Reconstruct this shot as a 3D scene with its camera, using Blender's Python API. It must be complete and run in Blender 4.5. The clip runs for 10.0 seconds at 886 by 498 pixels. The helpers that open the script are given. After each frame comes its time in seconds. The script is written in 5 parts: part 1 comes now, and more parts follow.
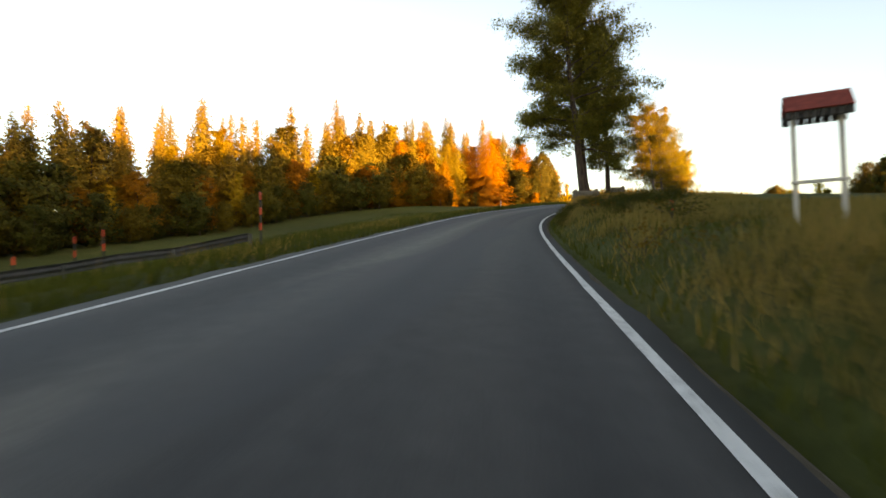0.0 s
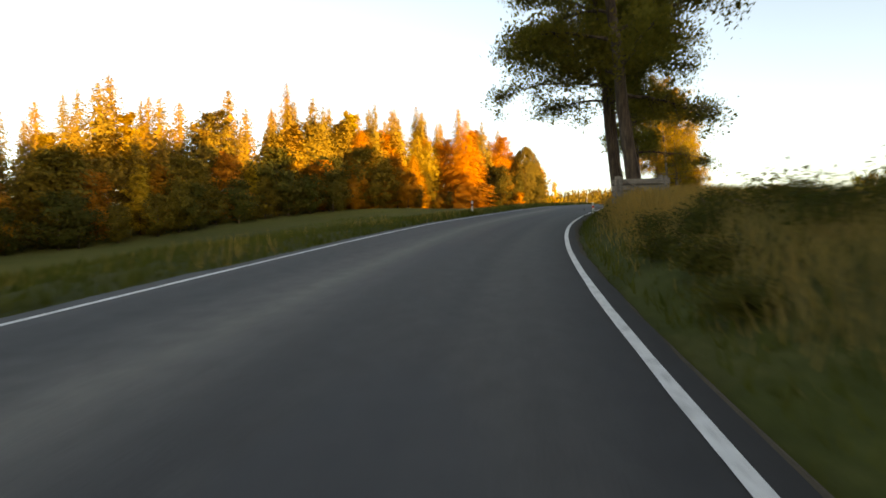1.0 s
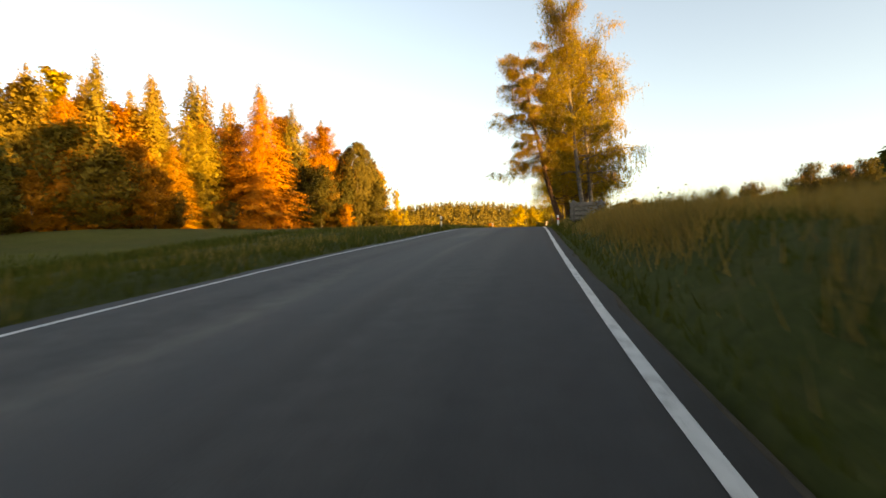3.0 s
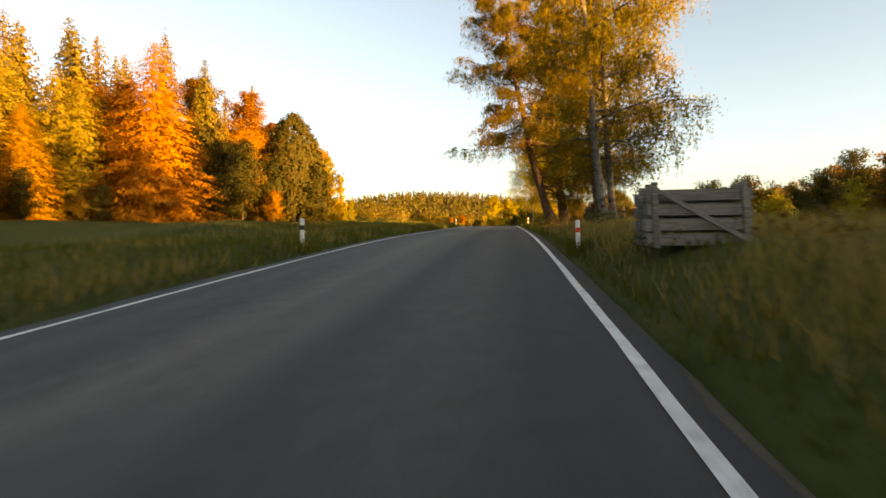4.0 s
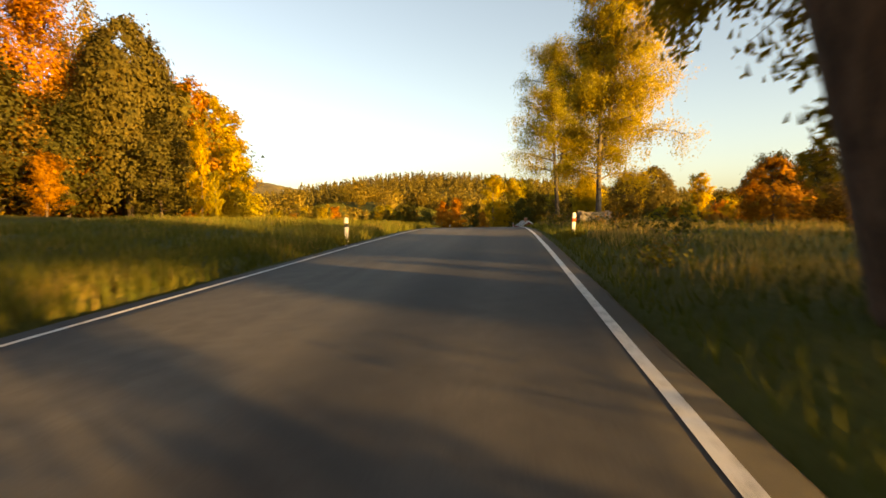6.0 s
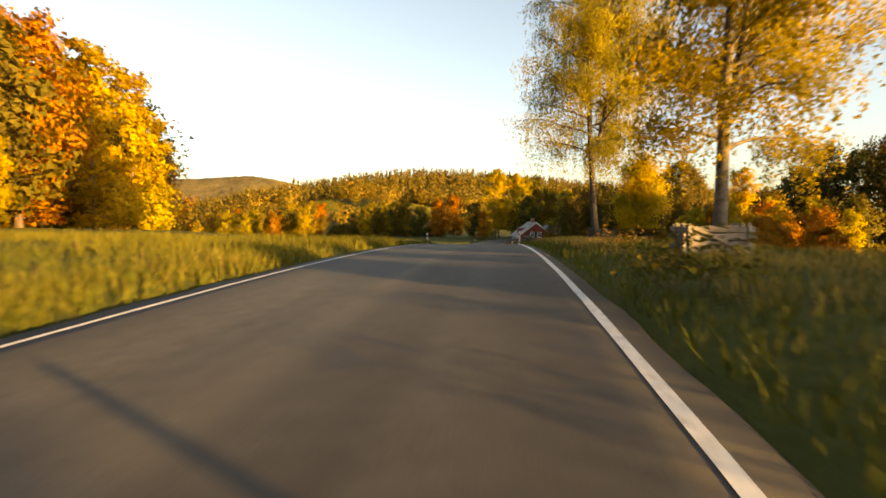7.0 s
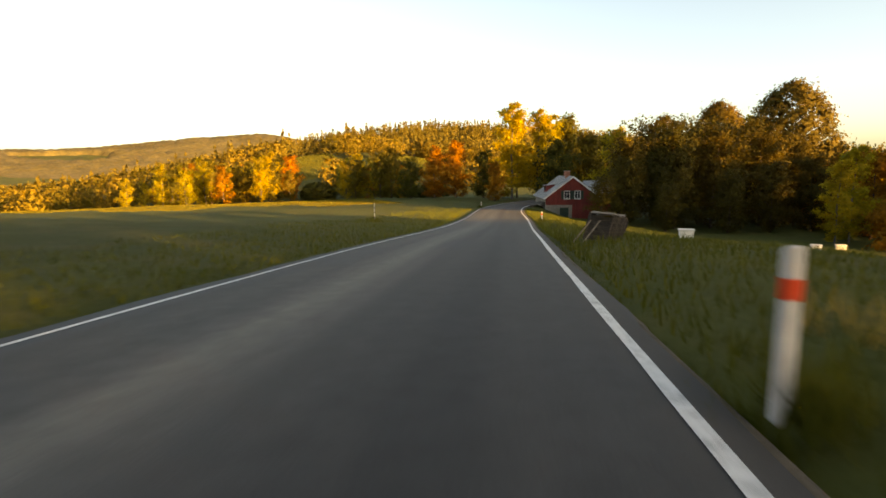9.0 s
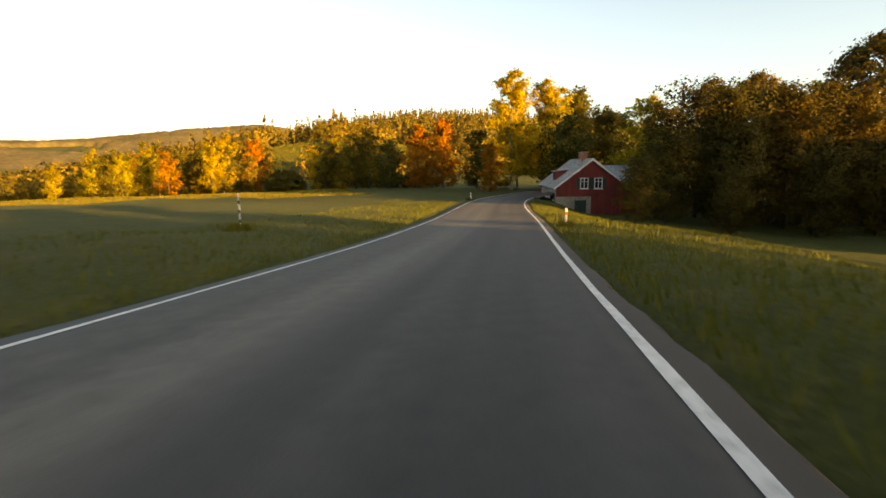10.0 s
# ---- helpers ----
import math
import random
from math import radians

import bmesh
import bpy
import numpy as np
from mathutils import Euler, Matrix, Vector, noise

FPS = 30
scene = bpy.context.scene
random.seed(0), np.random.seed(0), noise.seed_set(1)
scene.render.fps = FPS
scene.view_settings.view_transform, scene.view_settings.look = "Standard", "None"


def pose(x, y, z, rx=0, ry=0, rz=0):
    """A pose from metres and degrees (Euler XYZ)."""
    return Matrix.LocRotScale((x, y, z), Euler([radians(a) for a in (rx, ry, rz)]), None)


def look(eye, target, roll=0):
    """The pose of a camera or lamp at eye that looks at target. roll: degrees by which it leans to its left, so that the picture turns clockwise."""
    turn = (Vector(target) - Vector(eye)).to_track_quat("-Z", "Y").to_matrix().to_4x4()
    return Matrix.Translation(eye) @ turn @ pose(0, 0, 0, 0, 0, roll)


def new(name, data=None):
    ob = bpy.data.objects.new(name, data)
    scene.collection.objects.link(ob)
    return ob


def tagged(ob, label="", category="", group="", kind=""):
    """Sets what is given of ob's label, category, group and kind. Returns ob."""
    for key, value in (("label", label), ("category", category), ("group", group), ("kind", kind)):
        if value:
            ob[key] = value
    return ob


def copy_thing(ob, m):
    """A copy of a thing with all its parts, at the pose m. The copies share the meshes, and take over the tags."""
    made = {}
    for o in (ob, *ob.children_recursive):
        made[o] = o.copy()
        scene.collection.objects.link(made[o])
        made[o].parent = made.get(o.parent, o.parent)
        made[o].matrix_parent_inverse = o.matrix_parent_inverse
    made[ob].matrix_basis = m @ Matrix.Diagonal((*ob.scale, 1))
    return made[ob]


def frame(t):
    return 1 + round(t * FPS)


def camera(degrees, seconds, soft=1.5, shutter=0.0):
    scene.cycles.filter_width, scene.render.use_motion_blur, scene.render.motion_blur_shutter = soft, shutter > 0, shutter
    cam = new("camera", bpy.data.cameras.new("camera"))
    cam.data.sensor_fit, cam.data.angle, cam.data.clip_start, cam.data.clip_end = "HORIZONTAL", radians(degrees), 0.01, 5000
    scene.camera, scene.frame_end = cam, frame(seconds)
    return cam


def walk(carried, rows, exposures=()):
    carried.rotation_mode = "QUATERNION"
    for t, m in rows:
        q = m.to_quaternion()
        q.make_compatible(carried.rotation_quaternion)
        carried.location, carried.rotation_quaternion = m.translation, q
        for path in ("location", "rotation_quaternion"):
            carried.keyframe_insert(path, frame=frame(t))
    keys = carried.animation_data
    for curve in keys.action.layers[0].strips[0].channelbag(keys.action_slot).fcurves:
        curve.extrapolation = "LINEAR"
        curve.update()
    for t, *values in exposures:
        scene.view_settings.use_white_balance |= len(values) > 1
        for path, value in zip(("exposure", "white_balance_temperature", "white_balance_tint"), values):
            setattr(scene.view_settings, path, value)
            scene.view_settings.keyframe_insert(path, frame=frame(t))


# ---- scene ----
cam = camera(80.0, 10.0, soft=1.6, shutter=0.22)
PATH = [
    (0.0, 0.000, 0.000, 1.350, 88.49, 0.10, 0.00),
    (0.5, 1.465, 11.376, 2.036, 88.30, 0.01, -0.44),
    (1.0, 3.100, 22.623, 2.728, 88.62, 0.39, -2.05),
    (1.5, 5.207, 33.663, 3.490, 89.03, 0.26, -5.49),
    (2.0, 8.056, 44.384, 4.316, 89.36, 0.35, -10.04),
    (2.5, 11.711, 54.693, 5.178, 89.55, 1.29, -14.54),
    (3.0, 15.996, 64.594, 6.073, 89.77, 1.15, -17.69),
    (3.5, 20.648, 74.168, 6.933, 89.25, 0.58, -19.62),
    (4.0, 25.463, 83.503, 7.655, 88.59, 0.33, -20.44),
    (4.5, 30.272, 92.680, 8.300, 88.37, 0.33, -20.46),
    (5.0, 35.004, 101.744, 8.822, 87.31, 0.41, -20.35),
    (5.5, 39.668, 110.716, 9.183, 86.79, 0.66, -20.23),
    (6.0, 44.263, 119.633, 9.493, 86.69, 0.60, -19.95),
    (6.5, 48.801, 128.527, 9.801, 86.74, 0.34, -19.79),
    (7.0, 53.303, 137.420, 10.098, 86.43, 0.02, -19.52),
    (7.5, 57.742, 146.354, 10.250, 85.10, 0.13, -18.94),
    (8.0, 62.092, 155.367, 10.152, 83.71, 0.48, -18.26),
    (8.5, 66.363, 164.467, 9.833, 82.59, 0.62, -17.75),
    (9.0, 70.609, 173.637, 9.341, 81.81, 0.62, -17.67),
    (9.5, 74.886, 182.853, 8.753, 81.49, 0.73, -17.78),
    (10.0, 79.194, 192.111, 8.091, 80.94, 0.64, -17.78),
]
walk(cam, [(t, pose(*p)) for t, *p in PATH], [(0.0, 2.25, 8400, 12), (1.0, 2.2, 8400, 12), (3.0, 2.1, 8400, 12), (4.5, 1.88, 8400, 12), (5.5, 1.68, 8400, 12), (6.2, 1.72, 8400, 12), (7.2, 1.95, 8400, 12), (8.2, 2.1, 8400, 12), (10.0, 1.95, 8400, 12)])

# ---------------------------------------------------------------- light
SUN_EL, SUN_AZ = radians(6.2), radians(-58.0)      # azimuth counted from +x towards +y
sun_way = Vector((math.cos(SUN_EL) * math.cos(SUN_AZ), math.cos(SUN_EL) * math.sin(SUN_AZ), math.sin(SUN_EL)))
sun_data = bpy.data.lights.new("sun", "SUN")
sun_data.energy, sun_data.angle, sun_data.color = 8.0, radians(0.6), (1.0, 0.59, 0.18)
sun = new("sun", sun_data)
sun.matrix_world = look((0, 0, 60), Vector((0, 0, 60)) - sun_way)
world = bpy.data.worlds.new("world")
scene.world = world
world.use_nodes = True
wn = world.node_tree.nodes
sky = wn.new("ShaderNodeTexSky")
sky.sky_type, sky.sun_disc = "NISHITA", False
sky.sun_elevation, sky.sun_rotation = SUN_EL, radians(90) - SUN_AZ
sky.air_density, sky.dust_density, sky.ozone_density, sky.altitude = 0.8, 3.2, 1.0, 600
wn["Background"].inputs["Strength"].default_value = 0.148
haze = wn.new("ShaderNodeHueSaturation")
haze.inputs["Saturation"].default_value, haze.inputs["Value"].default_value = 0.86, 1.0
world.node_tree.links.new(sky.outputs["Color"], haze.inputs["Color"])
world.node_tree.links.new(haze.outputs["Color"], wn["Background"].inputs["Color"])


# ---------------------------------------------------------------- materials
def material(name, rough=0.8, metal=0.0, spec=0.3):
    m = bpy.data.materials.new(name)
    m.use_nodes = True
    b = m.node_tree.nodes["Principled BSDF"]
    b.inputs["Roughness"].default_value = rough
    b.inputs["Metallic"].default_value = metal
    b.inputs["Specular IOR Level"].default_value = spec
    return m, m.node_tree.nodes, m.node_tree.links, b


def ramp(nodes, links, source, stops):
    r = nodes.new("ShaderNodeValToRGB")
    e = r.color_ramp.elements
    while len(e) < len(stops):
        e.new(0.5)
    for el, (at, col) in zip(e, stops):
        el.position, el.color = at, (*col, 1)
    links.new(source, r.inputs["Fac"])
    return r.outputs["Color"]


def noise_at(nodes, links, coord, scale, detail=4.0, rough=0.55, stretch=None):
    n = nodes.new("ShaderNodeTexNoise")
    n.inputs["Scale"].default_value = scale
    n.inputs["Detail"].default_value = detail
    n.inputs["Roughness"].default_value = rough
    if stretch:
        mp = nodes.new("ShaderNodeMapping")
        mp.inputs["Scale"].default_value = stretch
        links.new(coord, mp.inputs["Vector"])
        coord = mp.outputs["Vector"]
    links.new(coord, n.inputs["Vector"])
    return n.outputs["Fac"]


def mix(nodes, links, fac, a, b, mode="MIX"):
    m = nodes.new("ShaderNodeMix")
    m.data_type, m.blend_type = "RGBA", mode
    for sock, val in ((m.inputs["Factor"], fac), (m.inputs["A"], a), (m.inputs["B"], b)):
        if isinstance(val, (int, float)):
            sock.default_value = val
        elif isinstance(val, tuple):
            sock.default_value = (*val, 1)
        else:
            links.new(val, sock)
    return m.outputs["Result"]


def bump(nodes, links, bsdf, height, strength, distance):
    b = nodes.new("ShaderNodeBump")
    b.inputs["Strength"].default_value, b.inputs["Distance"].default_value = strength, distance
    links.new(height, b.inputs["Height"])
    links.new(b.outputs["Normal"], bsdf.inputs["Normal"])


def grainy(name, dark, light, scale, rough=0.85, relief=0.01, stretch=None, spots=None, metal=0.0, spec=0.3):
    """A surface of two tones mixed at two scales, with relief and a little difference from piece to piece."""
    m, n, l, b = material(name, rough, metal, spec)
    co = n.new("ShaderNodeTexCoord").outputs["Object"]
    fine = noise_at(n, l, co, scale, 6, 0.65, stretch)
    broad = noise_at(n, l, co, scale * 0.12, 3, 0.5)
    col = ramp(n, l, fine, [(0.3, dark), (0.7, light)])
    shade = ramp(n, l, broad, [(0.3, (0.7, 0.7, 0.7)), (0.7, (1.15, 1.13, 1.1))])
    col = mix(n, l, 1.0, col, shade, "MULTIPLY")
    info = n.new("ShaderNodeObjectInfo").outputs["Random"]
    var = ramp(n, l, info, [(0.0, (0.82, 0.82, 0.82)), (1.0, (1.12, 1.12, 1.12))])
    col = mix(n, l, 1.0, col, var, "MULTIPLY")
    if spots:
        sp = noise_at(n, l, co, scale * 0.5, 2, 0.5)
        k = ramp(n, l, sp, [(0.58, (0, 0, 0)), (0.64, (1, 1, 1))])
        col = mix(n, l, k, col, spots)
    l.new(col, b.inputs["Base Color"])
    bump(n, l, b, fine, 0.6, relief)
    return m


def leafy(name, a, b_, c, glow=0.45):
    """Leaves: three tones spread over leaves and trees, lit through from behind."""
    m, n, l, b = material(name, 0.7, 0.0, 0.08)
    isl = n.new("ShaderNodeNewGeometry").outputs["Random Per Island"]
    tree = n.new("ShaderNodeObjectInfo").outputs["Random"]
    soft = lambda q: tuple(0.32 * u + 0.68 * v for u, v in zip(q, b_))
    col = ramp(n, l, isl, [(0.0, soft(a)), (0.5, b_), (1.0, soft(c))])
    tint = ramp(n, l, tree, [(0.0, (0.82, 0.9, 0.85)), (0.5, (1, 1, 1)), (1.0, (1.2, 1.05, 0.88))])
    col = mix(n, l, 1.0, col, tint, "MULTIPLY")
    co = n.new("ShaderNodeTexCoord").outputs["Object"]
    patch = ramp(n, l, noise_at(n, l, co, 0.55, 3), [(0.3, (0.74, 0.8, 0.78)), (0.7, (1.25, 1.15, 0.98))])
    col = mix(n, l, 1.0, col, patch, "MULTIPLY")
    l.new(col, b.inputs["Base Color"])
    t = n.new("ShaderNodeBsdfTranslucent")
    l.new(mix(n, l, 1.0, col, (1.5, 1.35, 0.7), "MULTIPLY"), t.inputs["Color"])
    ms = n.new("ShaderNodeMixShader")
    ms.inputs[0].default_value = glow
    l.new(b.outputs[0], ms.inputs[1])
    l.new(t.outputs[0], ms.inputs[2])
    l.new(ms.outputs[0], n["Material Output"].inputs["Surface"])
    return m


def make_asphalt():
    m, n, l, b = material("asphalt", 0.8, 0.0, 0.35)
    co = n.new("ShaderNodeTexCoord").outputs["Object"]
    uv = n.new("ShaderNodeUVMap").outputs["UV"]
    fine = noise_at(n, l, co, 60, 4, 0.7)
    mid = noise_at(n, l, co, 3.5, 5, 0.6)
    col = ramp(n, l, fine, [(0.25, (0.022, 0.022, 0.0215)), (0.75, (0.060, 0.059, 0.057))])
    col = mix(n, l, 1.0, col, ramp(n, l, mid, [(0.3, (0.8, 0.8, 0.8)), (0.7, (1.15, 1.15, 1.15))]), "MULTIPLY")
    # the patched right lane is darker; the left lane's wheel tracks are paler, the sky's sheen painted in: v is metres
    # across
    sep = n.new("ShaderNodeSeparateXYZ")
    l.new(uv, sep.inputs[0])
    ruffle = n.new("ShaderNodeMath")
    ruffle.operation = "MULTIPLY_ADD"
    l.new(mid, ruffle.inputs[0])
    ruffle.inputs[1].default_value = 0.5
    l.new(sep.outputs["Y"], ruffle.inputs[2])
    across = n.new("ShaderNodeMapRange")
    across.inputs["From Min"].default_value, across.inputs["From Max"].default_value = -5.0, 1.75
    l.new(ruffle.outputs[0], across.inputs["Value"])
    tone = ramp(n, l, across.outputs["Result"], [(0.0, (0.9, 0.9, 0.9)), (0.2, (1.0, 1.0, 0.98)), (0.36, (1.8, 1.76, 1.66)), (0.46, (1.35, 1.33, 1.28)), (0.54, (0.74, 0.75, 0.77)), (0.75, (0.86, 0.86, 0.86)), (1.0, (0.68, 0.69, 0.71))])
    col = mix(n, l, 1.0, col, tone, "MULTIPLY")
    lanes = noise_at(n, l, uv, 1.0, 2, 0.4, (0.02, 0.9, 1))
    col = mix(n, l, 1.0, col, ramp(n, l, lanes, [(0.35, (0.72, 0.73, 0.76)), (0.65, (1.45, 1.42, 1.36))]), "MULTIPLY")
    tarred = noise_at(n, l, uv, 1.0, 1, 0.3, (0.05, 0.28, 1))
    col = mix(n, l, ramp(n, l, tarred, [(0.60, (0, 0, 0)), (0.63, (0.6, 0.6, 0.6))]), col, (0.035, 0.037, 0.04))
    l.new(col, b.inputs["Base Color"])
    bump(n, l, b, fine, 0.5, 0.006)
    return m


def make_paint():
    m, n, l, b = material("road_paint", 0.6)
    co = n.new("ShaderNodeTexCoord").outputs["Object"]
    wear = noise_at(n, l, co, 7, 6, 0.75)
    col = ramp(n, l, wear, [(0.3, (0.16, 0.16, 0.155)), (0.5, (0.55, 0.55, 0.53)), (0.8, (0.68, 0.68, 0.66))])
    l.new(col, b.inputs["Base Color"])
    return m


def make_meadow():
    m, n, l, b = material("meadow", 0.95, 0.0, 0.1)
    co = n.new("ShaderNodeTexCoord").outputs["Object"]
    fine = noise_at(n, l, co, 6, 6, 0.7)
    mid = noise_at(n, l, co, 0.5, 5, 0.6)
    broad = noise_at(n, l, co, 0.045, 4, 0.55)
    green = ramp(n, l, fine, [(0.25, (0.020, 0.027, 0.006)), (0.55, (0.046, 0.056, 0.013)), (0.8, (0.095, 0.094, 0.025))])
    straw = ramp(n, l, fine, [(0.25, (0.045, 0.036, 0.014)), (0.8, (0.17, 0.135, 0.055))])
    col = mix(n, l, ramp(n, l, mid, [(0.5, (0.02, 0.02, 0.02)), (0.75, (0.55, 0.55, 0.55))]), green, straw)
    col = mix(n, l, ramp(n, l, broad, [(0.35, (0, 0, 0)), (0.75, (0.5, 0.5, 0.5))]), col, (0.10, 0.108, 0.026))
    l.new(col, b.inputs["Base Color"])
    bump(n, l, b, fine, 0.9, 0.12)
    return m


M_ASPHALT, M_PAINT, M_MEADOW = make_asphalt(), make_paint(), make_meadow()
M_GRAVEL = grainy("verge_gravel", (0.035, 0.028, 0.018), (0.12, 0.10, 0.07), 22, 0.95, 0.03)
M_GRASS = leafy("grass_blades", (0.032, 0.045, 0.009), (0.062, 0.076, 0.015), (0.115, 0.11, 0.027), 0.3)
M_MEADOWGRASS = leafy("golden_green_grass", (0.055, 0.060, 0.012), (0.10, 0.102, 0.020), (0.16, 0.146, 0.034), 0.36)
M_STRAW = leafy("dry_grass", (0.105, 0.083, 0.034), (0.22, 0.17, 0.068), (0.34, 0.255, 0.105), 0.4)
M_BARK = grainy("bark", (0.025, 0.018, 0.013), (0.15, 0.11, 0.08), 9, 0.95, 0.12, (1.2, 1.2, 0.16))
M_BARK_RED = grainy("larch_bark", (0.035, 0.022, 0.016), (0.15, 0.09, 0.06), 6, 0.95, 0.08, (1, 1, 0.25))
M_BIRCH_BARK = grainy("birch_bark", (0.05, 0.043, 0.036), (0.20, 0.178, 0.15), 3, 0.85, 0.04, (0.8, 0.8, 1.2), (0.03, 0.027, 0.025))
M_SPRUCE = leafy("spruce_needles", (0.075, 0.062, 0.012), (0.165, 0.115, 0.017), (0.26, 0.165, 0.022), 0.2)
M_FARSPRUCE = leafy("far_spruce_needles", (0.035, 0.037, 0.010), (0.082, 0.068, 0.014), (0.14, 0.105, 0.02), 0.15)
M_ORANGE = leafy("orange_leaves", (0.15, 0.074, 0.009), (0.29, 0.132, 0.012), (0.40, 0.19, 0.018), 0.36)
M_YELLOW = leafy("yellow_leaves", (0.15, 0.128, 0.013), (0.31, 0.258, 0.022), (0.46, 0.37, 0.035), 0.5)
M_GOLD = leafy("golden_leaves", (0.16, 0.12, 0.012), (0.32, 0.235, 0.022), (0.45, 0.33, 0.03), 0.4)
M_GOLDPINE = leafy("golden_pine_needles", (0.11, 0.082, 0.011), (0.22, 0.155, 0.017), (0.32, 0.22, 0.024), 0.3)
M_BIRCHGOLD = leafy("birch_leaves_turning", (0.115, 0.104, 0.015), (0.24, 0.212, 0.023), (0.39, 0.315, 0.035), 0.48)
# brown birch bark, darkened to hold the shaded side of the trunk
M_BIRCH_SHADED = grainy("shaded_birch_bark", (0.022, 0.018, 0.014), (0.11, 0.095, 0.078), 4, 0.92, 0.07, (1, 1, 0.5), (0.02, 0.017, 0.015))
M_OLIVE = leafy("olive_leaves", (0.050, 0.050, 0.010), (0.11, 0.095, 0.016), (0.21, 0.155, 0.024), 0.42)
M_LIME = leafy("lime_leaves", (0.040, 0.036, 0.009), (0.076, 0.061, 0.013), (0.13, 0.092, 0.018), 0.3)
M_ASPEN = leafy("aspen_leaves", (0.060, 0.066, 0.020), (0.120, 0.122, 0.034), (0.20, 0.18, 0.042), 0.55)
M_GREEN = leafy("green_leaves", (0.028, 0.036, 0.010), (0.060, 0.065, 0.015), (0.12, 0.105, 0.022), 0.4)
M_BIRCHGREEN = leafy("birch_leaves_half_turned", (0.075, 0.072, 0.014), (0.165, 0.142, 0.022), (0.31, 0.24, 0.03), 0.56)
M_FARMIX = leafy("valley_autumn_leaves", (0.085, 0.068, 0.013), (0.14, 0.108, 0.018), (0.21, 0.15, 0.024), 0.25)
# olive brown leaves made darker: the thicket's shade is put into the colour
M_THICKET_SHADED = leafy("shaded_thicket_leaves", (0.030, 0.030, 0.008), (0.060, 0.053, 0.012), (0.105, 0.083, 0.017), 0.35)
M_RUST = leafy("rusty_leaves", (0.085, 0.056, 0.012), (0.150, 0.092, 0.016), (0.24, 0.14, 0.021), 0.4)
M_LARCH = leafy("larch_needles", (0.075, 0.066, 0.013), (0.19, 0.138, 0.019), (0.32, 0.215, 0.027), 0.58)
M_CANOPY = grainy("far_forest_canopy", (0.034, 0.034, 0.014), (0.105, 0.082, 0.028), 0.09, 0.95, 0.6)
M_PLANK = grainy("weathered_planks", (0.085, 0.075, 0.062), (0.27, 0.245, 0.21), 9, 0.9, 0.015, (0.25, 4, 4))
M_OLDPLANK = grainy("rotten_planks", (0.026, 0.022, 0.018), (0.095, 0.082, 0.066), 9, 0.95, 0.02, (0.25, 4, 4))
M_WHITE = grainy("white_plastic", (0.62, 0.62, 0.60), (0.78, 0.78, 0.76), 6, 0.5, 0.002)
M_RED = grainy("red_reflector", (0.60, 0.05, 0.02), (0.78, 0.09, 0.03), 8, 0.4, 0.001)
M_BLACK = grainy("black_band", (0.02, 0.02, 0.02), (0.04, 0.04, 0.04), 8, 0.5, 0.001)
M_POST = grainy("white_painted_wood", (0.50, 0.49, 0.45), (0.72, 0.70, 0.66), 10, 0.7, 0.004, (3, 3, 0.4))
M_REDROOF = grainy("red_shingles", (0.13, 0.025, 0.018), (0.26, 0.05, 0.035), 9, 0.8, 0.01)


# ---------------------------------------------------------------- mesh helpers
def mesh_of(name, verts, faces, mats, index=None, smooth=False, normals=None):
    """A mesh from arrays: verts (n, 3) and faces, one array (m, k) or a list of such."""
    me = bpy.data.meshes.new(name)
    groups = faces if isinstance(faces, list) else [faces]
    groups = [np.asarray(g, dtype=np.int32) for g in groups if len(g)]
    verts = np.asarray(verts, dtype=np.float32)
    me.vertices.add(len(verts))
    me.vertices.foreach_set("co", verts.ravel())
    loops = np.concatenate([g.ravel() for g in groups])
    sizes = np.concatenate([np.full(len(g), g.shape[1]) for g in groups])
    me.loops.add(len(loops))
    me.loops.foreach_set("vertex_index", loops)
    me.polygons.add(len(sizes))
    me.polygons.foreach_set("loop_start", np.concatenate([[0], np.cumsum(sizes)[:-1]]).astype(np.int32))
    for mt in mats if isinstance(mats, (list, tuple)) else [mats]:
        me.materials.append(mt)
    if index is not None:
        me.polygons.foreach_set("material_index", np.asarray(index, dtype=np.int32))
    if smooth:
        me.polygons.foreach_set("use_smooth", np.ones(len(sizes), dtype=bool))
    me.update(calc_edges=True)
    if normals is not None:
        me.normals_split_custom_set_from_vertices(np.asarray(normals, dtype=np.float32).tolist())
    return me


def part(name, me, parent=None, label=""):
    ob = new(name, me)
    ob.parent = parent
    return tagged(ob, label)


def thing(name, label, category, group="", m=None):
    ob = tagged(new(name), label, category, group)
    if m is not None:
        ob.matrix_world = m
    return ob


def tube(points, radii, sides=7):
    """A tapered tube along points."""
    pts = np.asarray(points, float)
    along = np.gradient(pts, axis=0)
    along /= np.linalg.norm(along, axis=1)[:, None] + 1e-9
    side = np.cross(along, np.where(np.abs(along[:, 2:3]) > 0.9, [[1.0, 0, 0]], [[0, 0, 1.0]]))
    side /= np.linalg.norm(side, axis=1)[:, None] + 1e-9
    up = np.cross(along, side)
    a = np.arange(sides) * 2 * np.pi / sides
    ring = np.cos(a)[None, :, None] * side[:, None] + np.sin(a)[None, :, None] * up[:, None]
    v = (pts[:, None] + ring * np.asarray(radii, float)[:, None, None]).reshape(-1, 3)
    k, j = np.meshgrid(np.arange(len(pts) - 1), np.arange(sides), indexing="ij")
    f = np.stack([k * sides + j, k * sides + (j + 1) % sides, (k + 1) * sides + (j + 1) % sides, (k + 1) * sides + j], -1)
    return v, f.reshape(-1, 4)


